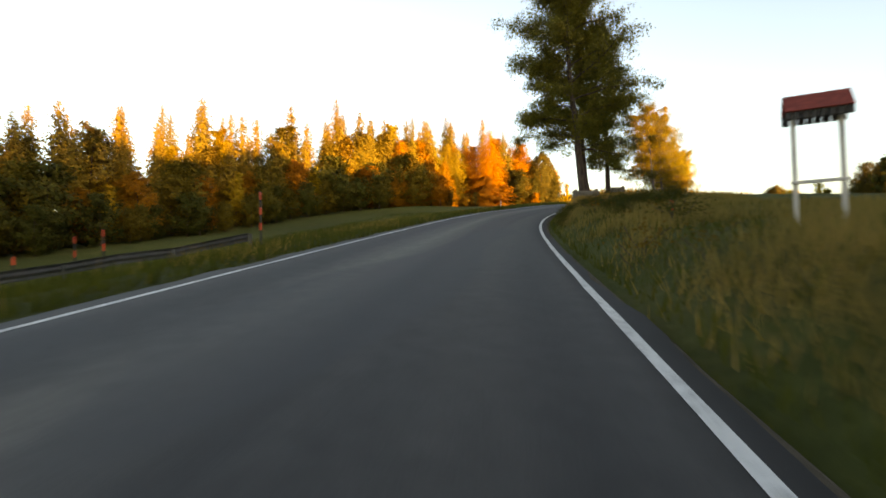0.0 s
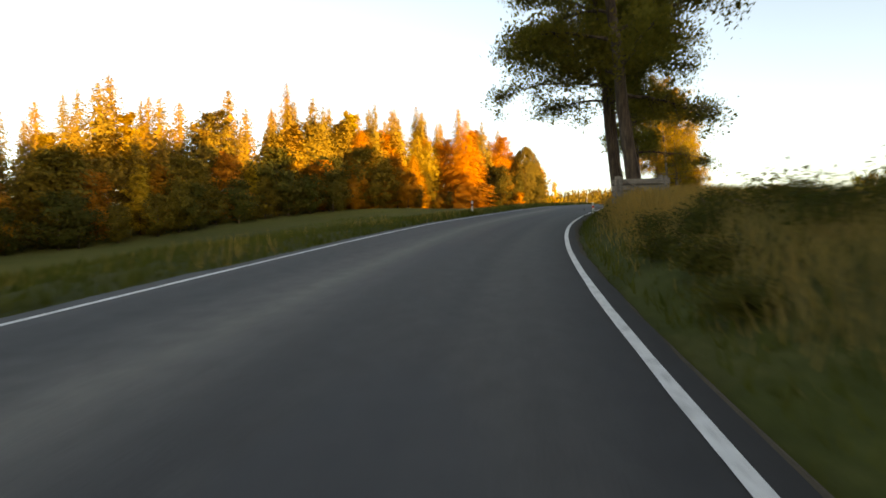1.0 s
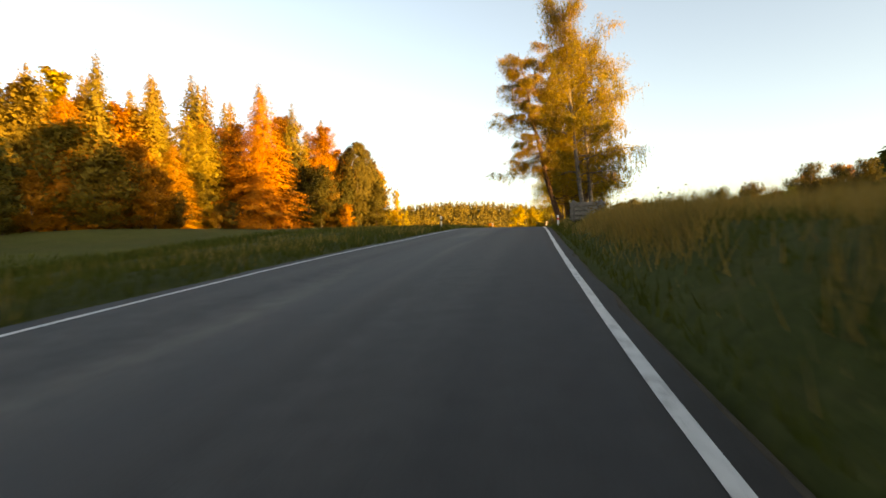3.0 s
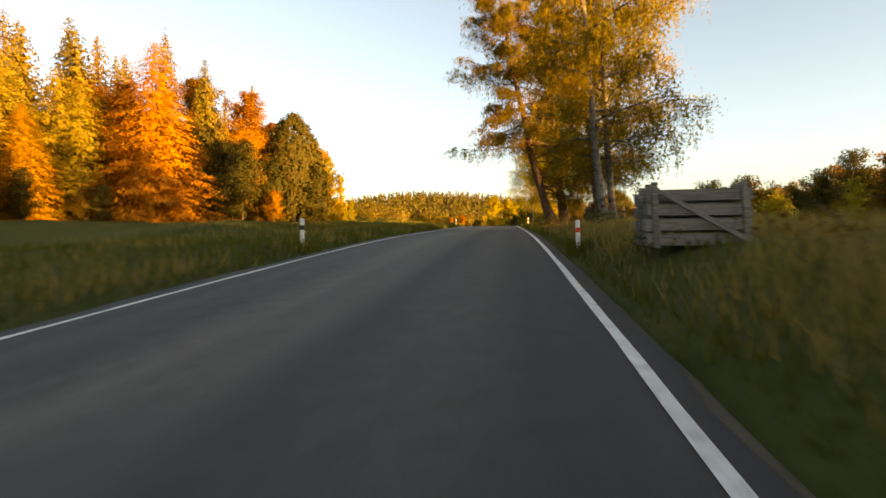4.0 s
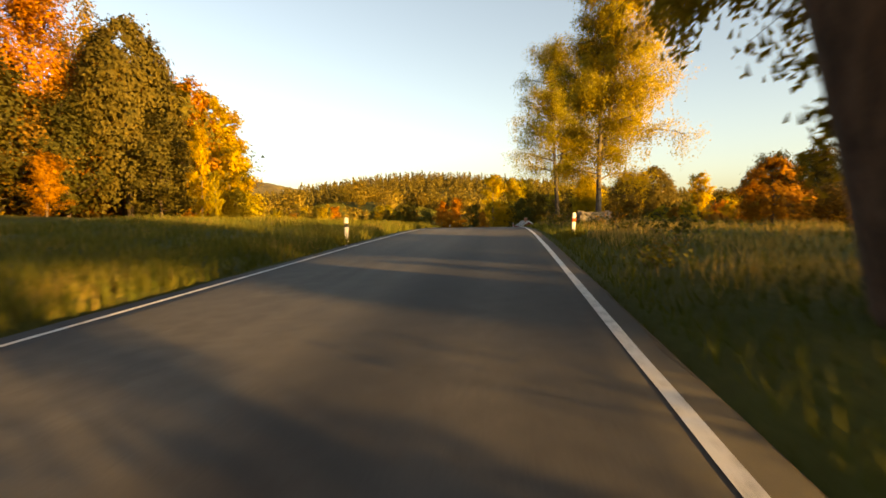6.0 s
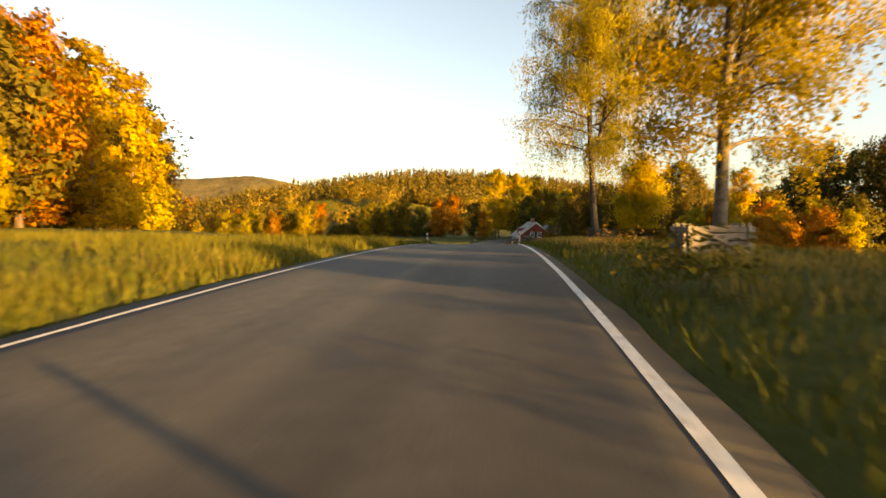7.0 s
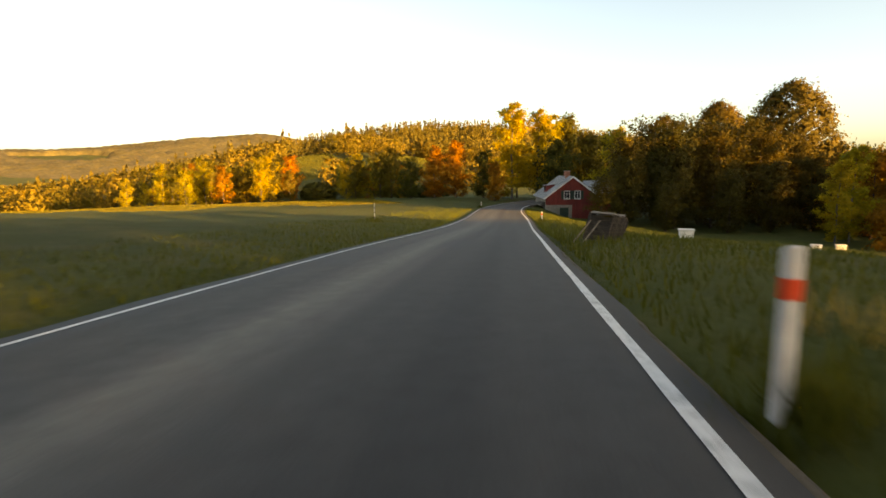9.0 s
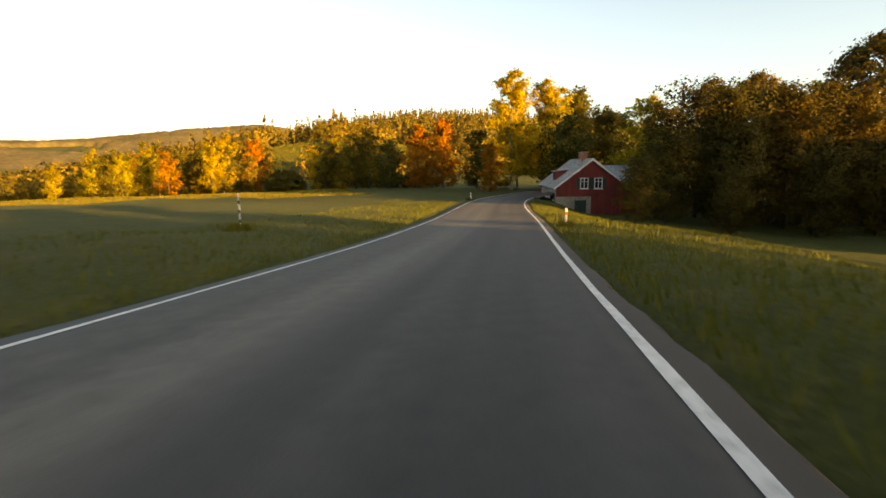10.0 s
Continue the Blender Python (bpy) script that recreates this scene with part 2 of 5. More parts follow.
def joined(pieces):
    vs, fs, n = [], [], 0
    for v, f in pieces:
        vs.append(np.asarray(v, float)), fs.append(np.asarray(f) + n)
        n += len(v)
    return np.concatenate(vs), np.concatenate(fs)


def box(sx, sy, sz, at=(0, 0, 0), bevel=0.0, turn=None):
    """A bevelled box with its base centre at the given place."""
    bm = bmesh.new()
    bmesh.ops.create_cube(bm, size=1, matrix=Matrix.Diagonal((sx, sy, sz, 1)))
    if bevel:
        bmesh.ops.bevel(bm, geom=bm.edges[:], offset=bevel, segments=1, affect="EDGES")
    m = Matrix.Translation(at) @ (turn or Matrix()) @ Matrix.Translation((0, 0, sz / 2))
    bmesh.ops.transform(bm, matrix=m, verts=bm.verts)
    return bm


def solid(name, bms, mats, smooth=False):
    """One mesh from bmeshes."""
    out = bmesh.new()
    for b in bms if isinstance(bms, list) else [bms]:
        tmp = bpy.data.meshes.new("tmp")
        b.to_mesh(tmp)
        b.free()
        out.from_mesh(tmp)
        bpy.data.meshes.remove(tmp)
    me = bpy.data.meshes.new(name)
    out.to_mesh(me)
    out.free()
    for mt in mats if isinstance(mats, (list, tuple)) else [mats]:
        me.materials.append(mt)
    return me


# ---------------------------------------------------------------- the road's line and the lie of the land
EYE = 1.35
line_xyz = [(p[1], p[2], p[3] - EYE) for p in PATH]
# before the start and past the end the road goes on
back = [(-6.2, -48.0, -2.9), (-3.1, -24.0, -1.45)]
ahead = [(85.2, 205.2, 5.75), (91.6, 219.5, 4.95), (97.6, 233.5, 4.35), (103.9, 246.5, 4.0), (112.5, 258.5, 3.8), (124.0, 270.0, 3.6), (138.0, 281.0, 3.2), (156.0, 292.0, 2.6), (180.0, 303.0, 2.0)]
ctrl = np.array(back + line_xyz + ahead)


def smooth_line(ctrl, step=0.5):
    chord = np.concatenate([[0], np.cumsum(np.linalg.norm(np.diff(ctrl[:, :2], axis=0), axis=1))])
    n = len(ctrl)
    h = np.diff(chord)
    A, R = np.eye(n), np.zeros((n, 3))
    for i in range(1, n - 1):
        A[i, i - 1:i + 2] = h[i - 1], 2 * (h[i - 1] + h[i]), h[i]
        R[i] = 6 * ((ctrl[i + 1] - ctrl[i]) / h[i] - (ctrl[i] - ctrl[i - 1]) / h[i - 1])
    m = np.linalg.solve(A, R)
    s = np.arange(0, chord[-1], step)
    i = np.clip(np.searchsorted(chord, s, side="right") - 1, 0, n - 2)
    a, b, hh = chord[i + 1] - s, s - chord[i], h[i]
    w = lambda q: q[:, None]
    out = (m[i] * w(a ** 3) + m[i + 1] * w(b ** 3)) / w(6 * hh) + (ctrl[i] / w(hh) - m[i] * w(hh) / 6) * w(a) + (ctrl[i + 1] / w(hh) - m[i + 1] * w(hh) / 6) * w(b)
    return s, out, chord


S, LINE, chord = smooth_line(ctrl)
HEAD = np.gradient(LINE[:, :2], axis=0)
HEAD /= np.linalg.norm(HEAD, axis=1)[:, None]
RIGHT = np.stack([HEAD[:, 1], -HEAD[:, 0]], 1)
S0 = chord[2]                                      # where the walk starts


def at_time(t):
    """Station of the walk at a time; past the end 10 m count as half a second."""
    ts = np.array([-4.0, -2.0] + [p[0] for p in PATH] + [PATH[-1][0] + 0.5 * (k + 1) for k in range(len(ahead))])
    return np.interp(t, ts, chord)


# cross fall of the road: the outer, left side lies higher in the bend
def bank(s):
    return np.interp(s, at_time([-1.0, 0.0, 2.0, 3.0, 4.0, 5.0, 7.0]), [0.020, 0.028, 0.046, 0.035, 0.012, 0.010, -0.003])


EDGE_L, EDGE_R, LINE_L, LINE_R = -5.22, 1.40, -4.9, 1.12   # metres right of the walk


def drift(s):
    """How far the road's middle strays from the walk."""
    return np.interp(s - S0, [0, 20, 50, 65, 95, 150, 205, 218, 240, 263], [.13, .05, -.18, -.13, -.06, .0, .03, .2, .75, 1.2])



# the land beside the road, above or below it: rows by time of passing, columns by distance from the walk
SIDE_T = [-2.0, 1.0, 2.0, 3.1, 4.5, 6.0, 8.0, 9.2, 10.5, 12.4, 14.5]
RIGHT_D = [2.0, 3.5, 8.0, 25.0, 60.0, 120.0]
RIGHT_H = [[-.05, .7, .9, .9, .0, -2.], [-.05, .8, .95, .8, .1, -1.], [-.05, 1.1, 1.1, .6, -.2, -1.], [-.05, 1.05, 1.05, .3, -.4, -1.], [-.05, .6, .8, .4, .0, .0], [-.05, .15, .15, -.3, -1., -1.],
           [-.05, .2, .3, -1.2, -3., -3.], [-.05, .2, .0, -2.2, -5., -5.], [-.05, .0, -.4, -3.2, -5.5, -6.], [-.05, -.3, -2.0, -2.6, -3.5, -4.], [-.05, -.2, -.8, -2., -3., -3.]]
LEFT_D = [5.4, 6.5, 12.0, 30.0, 60.0, 120.0]
LEFT_H = [[-.05, -.3, -1.7, -5., -6., -6.], [-.05, .0, -.9, -5., -6., -5.], [-.05, .07, -.7, -4., -5.3, -3.7], [-.05, .1, -.4, -2.7, -4., -2.], [-.05, .1, .0, -1.3, -1.5, .0], [-.05, .1, .1, .3, 1., 1.5],
          [-.05, .1, .3, .9, 1.5, 2.], [-.05, .1, .3, .8, 1., .5], [-.05, .0, .2, .5, .0, -1.], [-.05, .0, .1, .2, -.5, -1.5], [-.05, .0, .0, -.3, -1., -2.]]


def grid_value(s, d, ts, ds, hs):
    hs = np.asarray(hs)
    st = at_time(ts)
    k = np.clip(np.searchsorted(st, s) - 1, 0, len(st) - 2)
    w = np.clip((s - st[k]) / (st[k + 1] - st[k]), 0, 1)
    w = w * w * (3 - 2 * w)
    j = np.clip(np.searchsorted(ds, d) - 1, 0, len(ds) - 2)
    u = np.clip((d - np.take(ds, j)) / (np.take(ds, j + 1) - np.take(ds, j)), 0, 1)
    u = u * u * (3 - 2 * u) * 0.5 + u * 0.5
    return (hs[k, j] * (1 - u) + hs[k, j + 1] * u) * (1 - w) + (hs[k + 1, j] * (1 - u) + hs[k + 1, j + 1] * u) * w


def nearest(xy):
    """Station and offset to the right of the walk, for many places."""
    xy = np.atleast_2d(np.asarray(xy, float))
    coarse = LINE[::4, :2]
    s_out, d_out = np.empty(len(xy)), np.empty(len(xy))
    for a in range(0, len(xy), 4000):
        q = xy[a:a + 4000]
        k = ((q[:, None] - coarse[None]) ** 2).sum(2).argmin(1) * 4
        k = np.clip(k, 0, len(LINE) - 1)
        for _ in range(2):
            along = ((q - LINE[k, :2]) * HEAD[k]).sum(1)
            k = np.clip(k + np.round(along / 0.5).astype(int), 0, len(LINE) - 1)
        along = ((q - LINE[k, :2]) * HEAD[k]).sum(1)
        s_out[a:a + 4000] = S[k] + np.clip(along, -0.3, 0.3)
        d_out[a:a + 4000] = ((q - LINE[k, :2]) * RIGHT[k]).sum(1)
        far = np.abs(along) > 1.0
        d_out[a:a + 4000][far] = (np.sign(d_out[a:a + 4000]) * np.linalg.norm(q - LINE[k, :2], axis=1))[far]
    return s_out, d_out


def road_z(s, d):
    return np.interp(s, S, LINE[:, 2]) - bank(s) * (d - 1.1)


def bumps(x, y):
    return 0.10 * np.sin(0.9 * x + 1.3 * np.sin(0.37 * y)) * np.sin(0.8 * y + 0.5 * np.sin(0.5 * x)) + 0.22 * np.sin(0.13 * x + 2) * np.sin(0.17 * y + 1)


def far_land(x, y):
    """The valley and the hills behind it."""
    u = np.clip((90 - x) / 260, 0, 1)
    z = 2.0 - 24 * u * u * (3 - 2 * u)
    z += 17 * np.exp(-(((x - 115) / 75) ** 2 + ((y - 485) / 50) ** 2))
    z += 43 * np.exp(-(((x - 245) / 200) ** 2 + ((y - 800) / 190) ** 2))
    z += 8 * np.exp(-(((x + 60) / 200) ** 2 + ((y - 850) / 200) ** 2))
    z += 24 * np.exp(-(((x - 520) / 260) ** 2 + ((y - 700) / 220) ** 2))
    z += 175 * np.exp(-(((x + 60) / 620) ** 2 + ((y - 2750) / 500) ** 2))
    z += 120 * np.exp(-(((x + 1250) / 800) ** 2 + ((y - 2400) / 600) ** 2))
    return z


def ground_z(x, y):
    x, y = np.atleast_1d(np.asarray(x, float)), np.atleast_1d(np.asarray(y, float))
    s, d = nearest(np.stack([x, y], 1))
    d = d - drift(s)
    right = d > -1.8
    h = np.where(right, grid_value(s, np.maximum(d, RIGHT_D[0]), SIDE_T, RIGHT_D, RIGHT_H), grid_value(s, np.maximum(-d, LEFT_D[0]), SIDE_T, LEFT_D, LEFT_H))
    off = np.clip(np.where(right, d - 3, -d - 6), 0, 6) / 6
    near = road_z(s, np.clip(d, EDGE_L, EDGE_R)) + h - np.where((d > EDGE_L - 0.3) & (d < EDGE_R + 0.3), 0.24, 0) + bumps(x, y) * off
    w = np.clip((np.abs(d) - 90) / 130, 0, 1)
    w = np.maximum(w, np.clip((y - 285) / 60, 0, 1))
    w = w * w * (3 - 2 * w)
    return near * (1 - w) + far_land(x, y) * w


def G(x, y):
    return float(ground_z(x, y)[0])


def build_ground():
    def steps(lo, a, b, hi, fine):
        mid = np.arange(a, b + fine, fine)
        up, down, q = [], [], fine
        v = mid[-1]
        while v < hi:
            q *= 1.13
            v += q
            up.append(v)
        v, q = mid[0], fine
        while v > lo:
            q *= 1.13
            v -= q
            down.append(v)
        return np.array(down[::-1] + list(mid) + up)
    xs, ys = steps(-3500, -14, 116, 3500, 1.35), steps(-600, -14, 272, 4200, 1.35)
    gx, gy = np.meshgrid(xs, ys)
    z = ground_z(gx.ravel(), gy.ravel())
    v = np.stack([gx.ravel(), gy.ravel(), z], 1)
    n, w = len(ys), len(xs)
    k, j = np.meshgrid(np.arange(n - 1), np.arange(w - 1), indexing="ij")
    a = (k * w + j).ravel()
    ob = new("ground", mesh_of("ground", v, np.stack([a, a + 1, a + w + 1, a + w], 1), M_MEADOW, smooth=True))
    return tagged(ob, "rolling autumn meadow of green and dry grass", "ground", kind="structure")


def strip(name, mat, cols, s_from, s_to, lift, label, skirt=0.0, uv=False, wobble=0.0, sag=None):
    """A band along the road; cols are distances right of the walk."""
    k = np.where((S >= s_from) & (S <= s_to))[0][::2]
    cols = np.asarray(cols, float)
    rng = np.random.default_rng(3)
    d = np.repeat(cols[None], len(k), 0)
    if wobble:
        d[:, 0] += rng.normal(0, wobble, len(k))
        d[:, -1] += rng.normal(0, wobble, len(k))
    xy = LINE[k, None, :2] + RIGHT[k, None] * (d + drift(S[k])[:, None])[..., None]
    z = np.interp(S[k], S, LINE[:, 2])[:, None] - bank(S[k])[:, None] * (d - 1.1) + lift - (0 if sag is None else np.array(sag)[None])
    v = np.concatenate([xy, z[..., None]], 2)
    if skirt:
        lo = v[:, [0, -1]].copy()
        lo[..., 2] -= skirt
        v = np.concatenate([lo[:, :1], v, lo[:, 1:]], 1)
        d = np.concatenate([d[:, :1], d, d[:, -1:]], 1)
    n, w = v.shape[:2]
    a = (np.arange(n - 1)[:, None] * w + np.arange(w - 1)[None]).ravel()
    f = np.stack([a, a + 1, a + w + 1, a + w], 1)
    me = mesh_of(name, v.reshape(-1, 3), f, mat, smooth=not skirt)
    if uv:
        lay = me.uv_layers.new(name="UVMap")
        st = np.stack([np.repeat(S[k][:, None], w, 1), d], 2).reshape(-1, 2)
        lay.data.foreach_set("uv", st[f.ravel()].astype(np.float32).ravel())
    return tagged(new(name, me), label, name.replace("_", " "), kind="structure")


build_ground()
END = S[-1] - 1
strip("road", M_ASPHALT, np.linspace(EDGE_L, EDGE_R, 12), 0, END, 0.0, "grey worn asphalt country road with patched lanes", skirt=0.12, uv=True, wobble=0.04)
strip("shoulder", M_GRAVEL, [EDGE_R - 0.1, EDGE_R + 0.04, EDGE_R + 0.09, EDGE_R + 0.16], 0, END, -0.02, "brown gravel and earth shoulder beside the road", skirt=0.35, wobble=0.04, sag=(0, 0, 0.03, 0.12))
strip("shoulder", M_GRAVEL, [EDGE_L - 0.16, EDGE_L - 0.09, EDGE_L - 0.04, EDGE_L + 0.1], 0, END, -0.02, "brown gravel and earth shoulder beside the road", skirt=0.35, wobble=0.04, sag=(0.12, 0.03, 0, 0))
for mid, half in ((LINE_L, 0.042), (LINE_R, 0.062)):
    strip("edge_line", M_PAINT, [mid - half, mid + half], 0, END, 0.005, "worn white painted edge line on asphalt", wobble=0.004)


# ---------------------------------------------------------------- trees
def cards(centres, size, rng, droop=0.0, out=None, slim=0.42):
    """Small pointed leaves or sprays, one per centre. out: the way that each one faces on the whole, so that a crown shades as a rounded mass."""
    c = np.asarray(centres, float)
    n = len(c)
    if out is None:
        out = rng.normal(size=(n, 3))
    o = out / (np.linalg.norm(out, axis=1)[:, None] + 1e-9) + rng.normal(0, 0.2, (n, 3))
    o /= np.linalg.norm(o, axis=1)[:, None] + 1e-9
    face = o + rng.normal(0, 0.42, (n, 3))
    face /= np.linalg.norm(face, axis=1)[:, None] + 1e-9
    u = rng.normal(size=(n, 3))
    u[:, 2] -= droop
    u -= face * (u * face).sum(1)[:, None]
    u /= np.linalg.norm(u, axis=1)[:, None] + 1e-9
    w = np.cross(u, face)
    k = (np.asarray(size) * rng.uniform(0.6, 1.3, n))[:, None]
    v = np.stack([c - u * k * 0.5, c + u * k * 0.5 + w * k * slim, c + u * k * 0.42 - w * k * slim], 1).reshape(-1, 3)
    return v, np.arange(3 * n).reshape(-1, 3), np.repeat(o, 3, 0)


def bent(start, way, length, rng, lift=0.0, n=5, wander=0.12):
    pts = [np.asarray(start, float)]
    way = np.asarray(way, float) / np.linalg.norm(way)
    for _ in range(n):
        way = way + rng.normal(0, wander, 3) + np.array([0, 0, lift])
        way /= np.linalg.norm(way)
        pts.append(pts[-1] + way * length / n)
    return np.array(pts)


def tree_of(name, label, wood, crown, bark, leaves, split=False):
    """wood: the trunk first, then limbs and twigs with their kind. split: each limb a part of its own, the twigs stuff."""
    root = thing(name, label, "tree")
    if split:
        part("trunk", mesh_of(name + "_trunk", *wood[0][1], bark, smooth=True), root)
        for kind, piece in wood[1:]:
            if kind == "limb":
                part("limb", mesh_of(name + "_limb", *piece, bark, smooth=True), root)
        tagged(part("twig", mesh_of(name + "_twig", *joined([q for kind, q in wood if kind == "twig"]), bark), root), kind="stuff")
    else:
        part("trunk", mesh_of(name + "_trunk", *wood[0][1], bark, smooth=True), root)
        if len(wood) > 1:
            tagged(part("branch", mesh_of(name + "_branch", *joined([q for _, q in wood[1:]]), bark), root), kind="stuff")
    part("crown", mesh_of(name + "_crown", crown[0], crown[1], leaves, normals=crown[2]), root)
    return root


def broadleaf(name, label, seed, height, radius, base, girth, count, size, leaves, bark, limbs=16, lean=(0, 0), shape=1.0, hang=0.0, taper=0.0, tight=1.0):
    """A broad tree: trunk, limbs that fork, and leaves in clumps along the twigs."""
    rng = np.random.default_rng(seed)
    steps = np.linspace(0, 1, 9)
    sway = np.cumsum(rng.normal(0, 0.012 * height, (9, 2)), 0) * steps[:, None]
    spine = np.stack([lean[0] * steps ** 0.7 + sway[:, 0], lean[1] * steps ** 0.7 + sway[:, 1], steps * height * 0.94 - 0.4], 1)
    rad = girth * (1 - steps * 0.93) ** 0.8
    rad[0] *= 1.22
    wood = [("trunk", tube(spine, rad, 9))]
    tips = []
    for k in range(limbs):
        u = base + (0.97 - base) * (k + rng.uniform(0, 1)) / limbs
        h = u * height
        at = np.array([np.interp(u, steps, spine[:, 0]), np.interp(u, steps, spine[:, 1]), np.interp(u, steps, spine[:, 2])])
        a = k * 2.4 + rng.uniform(-0.5, 0.5)
        q = (u - base) / (1 - base)
        reach = radius * (np.sin(np.pi * min(0.98, 0.22 + 0.74 * q)) ** shape) * rng.uniform(0.75, 1.15) * (1 - taper * q)
        way = np.array([math.cos(a), math.sin(a), 0.25 + 0.8 * q])
        pts = bent(at, way, max(reach, 0.8), rng, 0.05 - hang * 0.14, 5, 0.13)
        r = girth * 0.36 * (1 - u * 0.75)
        wood.append(("limb", tube(pts, np.linspace(r, 0.015, 6), 3)))
        for j in range(1, 6):
            for _ in range(2):
                sub = bent(pts[j], rng.normal(0, 1, 3) * [1, 1, 0.5] + way * 0.6, reach * rng.uniform(0.2, 0.42), rng, -hang * 0.2, 3, 0.2)
                tips += [(p, (0.26 + reach * 0.07) * tight) for p in sub[1:]]
    per = max(1, count // len(tips))
    heart = np.array([lean[0] * 0.5, lean[1] * 0.5, height * (base * 0.45 + 0.5)])
    c, o = [], []
    for p, sp in tips:
        q = rng.normal(0, 1, (per, 3)) * sp * [1, 1, 0.75]
        c.append(p + q)
        bulge = (p - heart) / (radius * 0.8)
        o.append(q / sp * 0.55 + bulge + [0, 0, 0.25])
    c, o = np.concatenate(c), np.concatenate(o)
    keep = c[:, 2] > 0.4
    return tree_of(name, label, wood, cards(c[keep], size, rng, 0.25 + hang, o[keep]), bark, leaves)


def spruce(name, label, seed, height, radius, leaves, size=0.75, step=0.62, per=7, low=0.05, full=0.66):
    rng = np.random.default_rng(seed)
    steps = np.linspace(0, 1, 6)
    wood = [("trunk", tube(np.stack([rng.normal(0, 0.05, 6), rng.normal(0, 0.05, 6), steps * height - 0.4], 1), 0.022 * height * 0.55 * (1 - steps * 0.97), 7))]
    c = []
    z = low * height
    while z < height * 0.99:
        q = 1 - z / height
        r = radius * q ** full * rng.uniform(0.85, 1.15) + 0.22
        n = max(4, int(per * (0.6 + 0.5 * q)))
        for a in rng.uniform(0, 0.6) + np.arange(n) * 2 * np.pi / n:
            a += rng.normal(0, 0.15)
            rr = r * rng.uniform(0.65, 1.15)
            k = max(2, int(rr / size * 2.6))
            t = np.linspace(0.18, 1, k)
            droop = -0.42 * rr * t ** 1.4 + 0.10 * rr * t ** 4 * q
            pts = np.stack([math.cos(a) * rr * t, math.sin(a) * rr * t, z + droop], 1)
            fan = np.repeat(rr * 0.34 * t * (1.15 - t), 2) * rng.normal(0, 1, 2 * k)
            side = np.stack([-math.sin(a) * fan, math.cos(a) * fan, -0.25 * np.abs(fan)], 1)
            c.append(np.repeat(pts, 2, 0) + side + rng.normal(0, size * 0.2, (2 * k, 3)))
        z += step * (0.55 + 0.6 * q) * rng.uniform(0.8, 1.2)
    c.append(np.stack([rng.normal(0, 0.04, 5), rng.normal(0, 0.04, 5), height * np.linspace(0.965, 1.01, 5)], 1))
    c = np.concatenate(c)
    ring = np.hypot(c[:, 0], c[:, 1])[:, None] + 0.3
    o = np.concatenate([c[:, :2] / ring, np.full((len(c), 1), 0.45)], 1)
    fade = np.clip(0.45 + 0.75 * (1 - c[:, 2] / height), 0.4, 1)
    return tree_of(name, label, wood, cards(c, size * fade, rng, 0.45, o), M_BARK, leaves)


def domed(name, label, seed, height, radius, count, size, leaves, low=0.06, peak=2.2, lumps=0.13):
    """A tree with a dense, closed, bell-shaped crown of clumps."""
    rng = np.random.default_rng(seed)
    steps = np.linspace(0, 1, 7)
    wood = [("trunk", tube(np.stack([rng.normal(0, 0.08, 7), rng.normal(0, 0.08, 7), steps * height * 0.85 - 0.4], 1), 0.022 * height * (1 - steps * 0.9), 8))]
    for k in range(14):
        u, a = rng.uniform(0.2, 0.8), k * 2.4
        pts = bent((0, 0, u * height), (math.cos(a), math.sin(a), 0.7), radius * 0.75 * (1 - u * 0.5), rng, 0.03, 5, 0.1)
        wood.append(("limb", tube(pts, np.linspace(0.008 * height * (1.1 - u), 0.02, 6), 3)))
    nc = max(60, count // 60)
    u = rng.uniform(0, 1, nc) ** 0.85
    a = rng.uniform(0, 6.283, nc)
    prof = radius * (1 - u ** peak) ** 0.62 * np.minimum(1, 0.72 + u * 1.4)
    r = prof * (1 - np.abs(rng.normal(0, lumps, nc)))
    mid = np.stack([np.cos(a) * r, np.sin(a) * r, height * (low + (0.985 - low) * u)], 1)
    up = np.stack([np.cos(a), np.sin(a), 0.15 + 1.2 * u ** 2], 1)
    q = rng.normal(0, 1, (nc, 60, 3))
    q *= (0.045 + 0.06 * rng.uniform(0, 1, (nc, 1, 1))) * radius * (1.15 - 0.5 * u)[:, None, None] * 1.15
    c = (mid[:, None] + q).reshape(-1, 3)
    o = (up[:, None] + q / (0.1 * radius) * 0.45).reshape(-1, 3)
    return tree_of(name, label, wood, cards(c, size, rng, 0.3, o), M_BARK, leaves)


def plant(proto, x, y, height, own, turn=0.0, wide=1.0, group=""):
    """A copy of a tree, scaled to a height, standing on the land."""
    k = height / own
    ob = copy_thing(proto, Matrix())
    ob.matrix_basis = Matrix.Translation((x, y, G(x, y))) @ Matrix.Rotation(turn, 4, "Z") @ Matrix.Diagonal((k * wide, k * wide, k, 1))
    if group:
        ob["group"] = group
    return ob


def settle(ob, x, y, turn=0.0):
    ob.matrix_basis = Matrix.Translation((x, y, G(x, y) - 0.05)) @ Matrix.Rotation(turn, 4, "Z")
    return ob


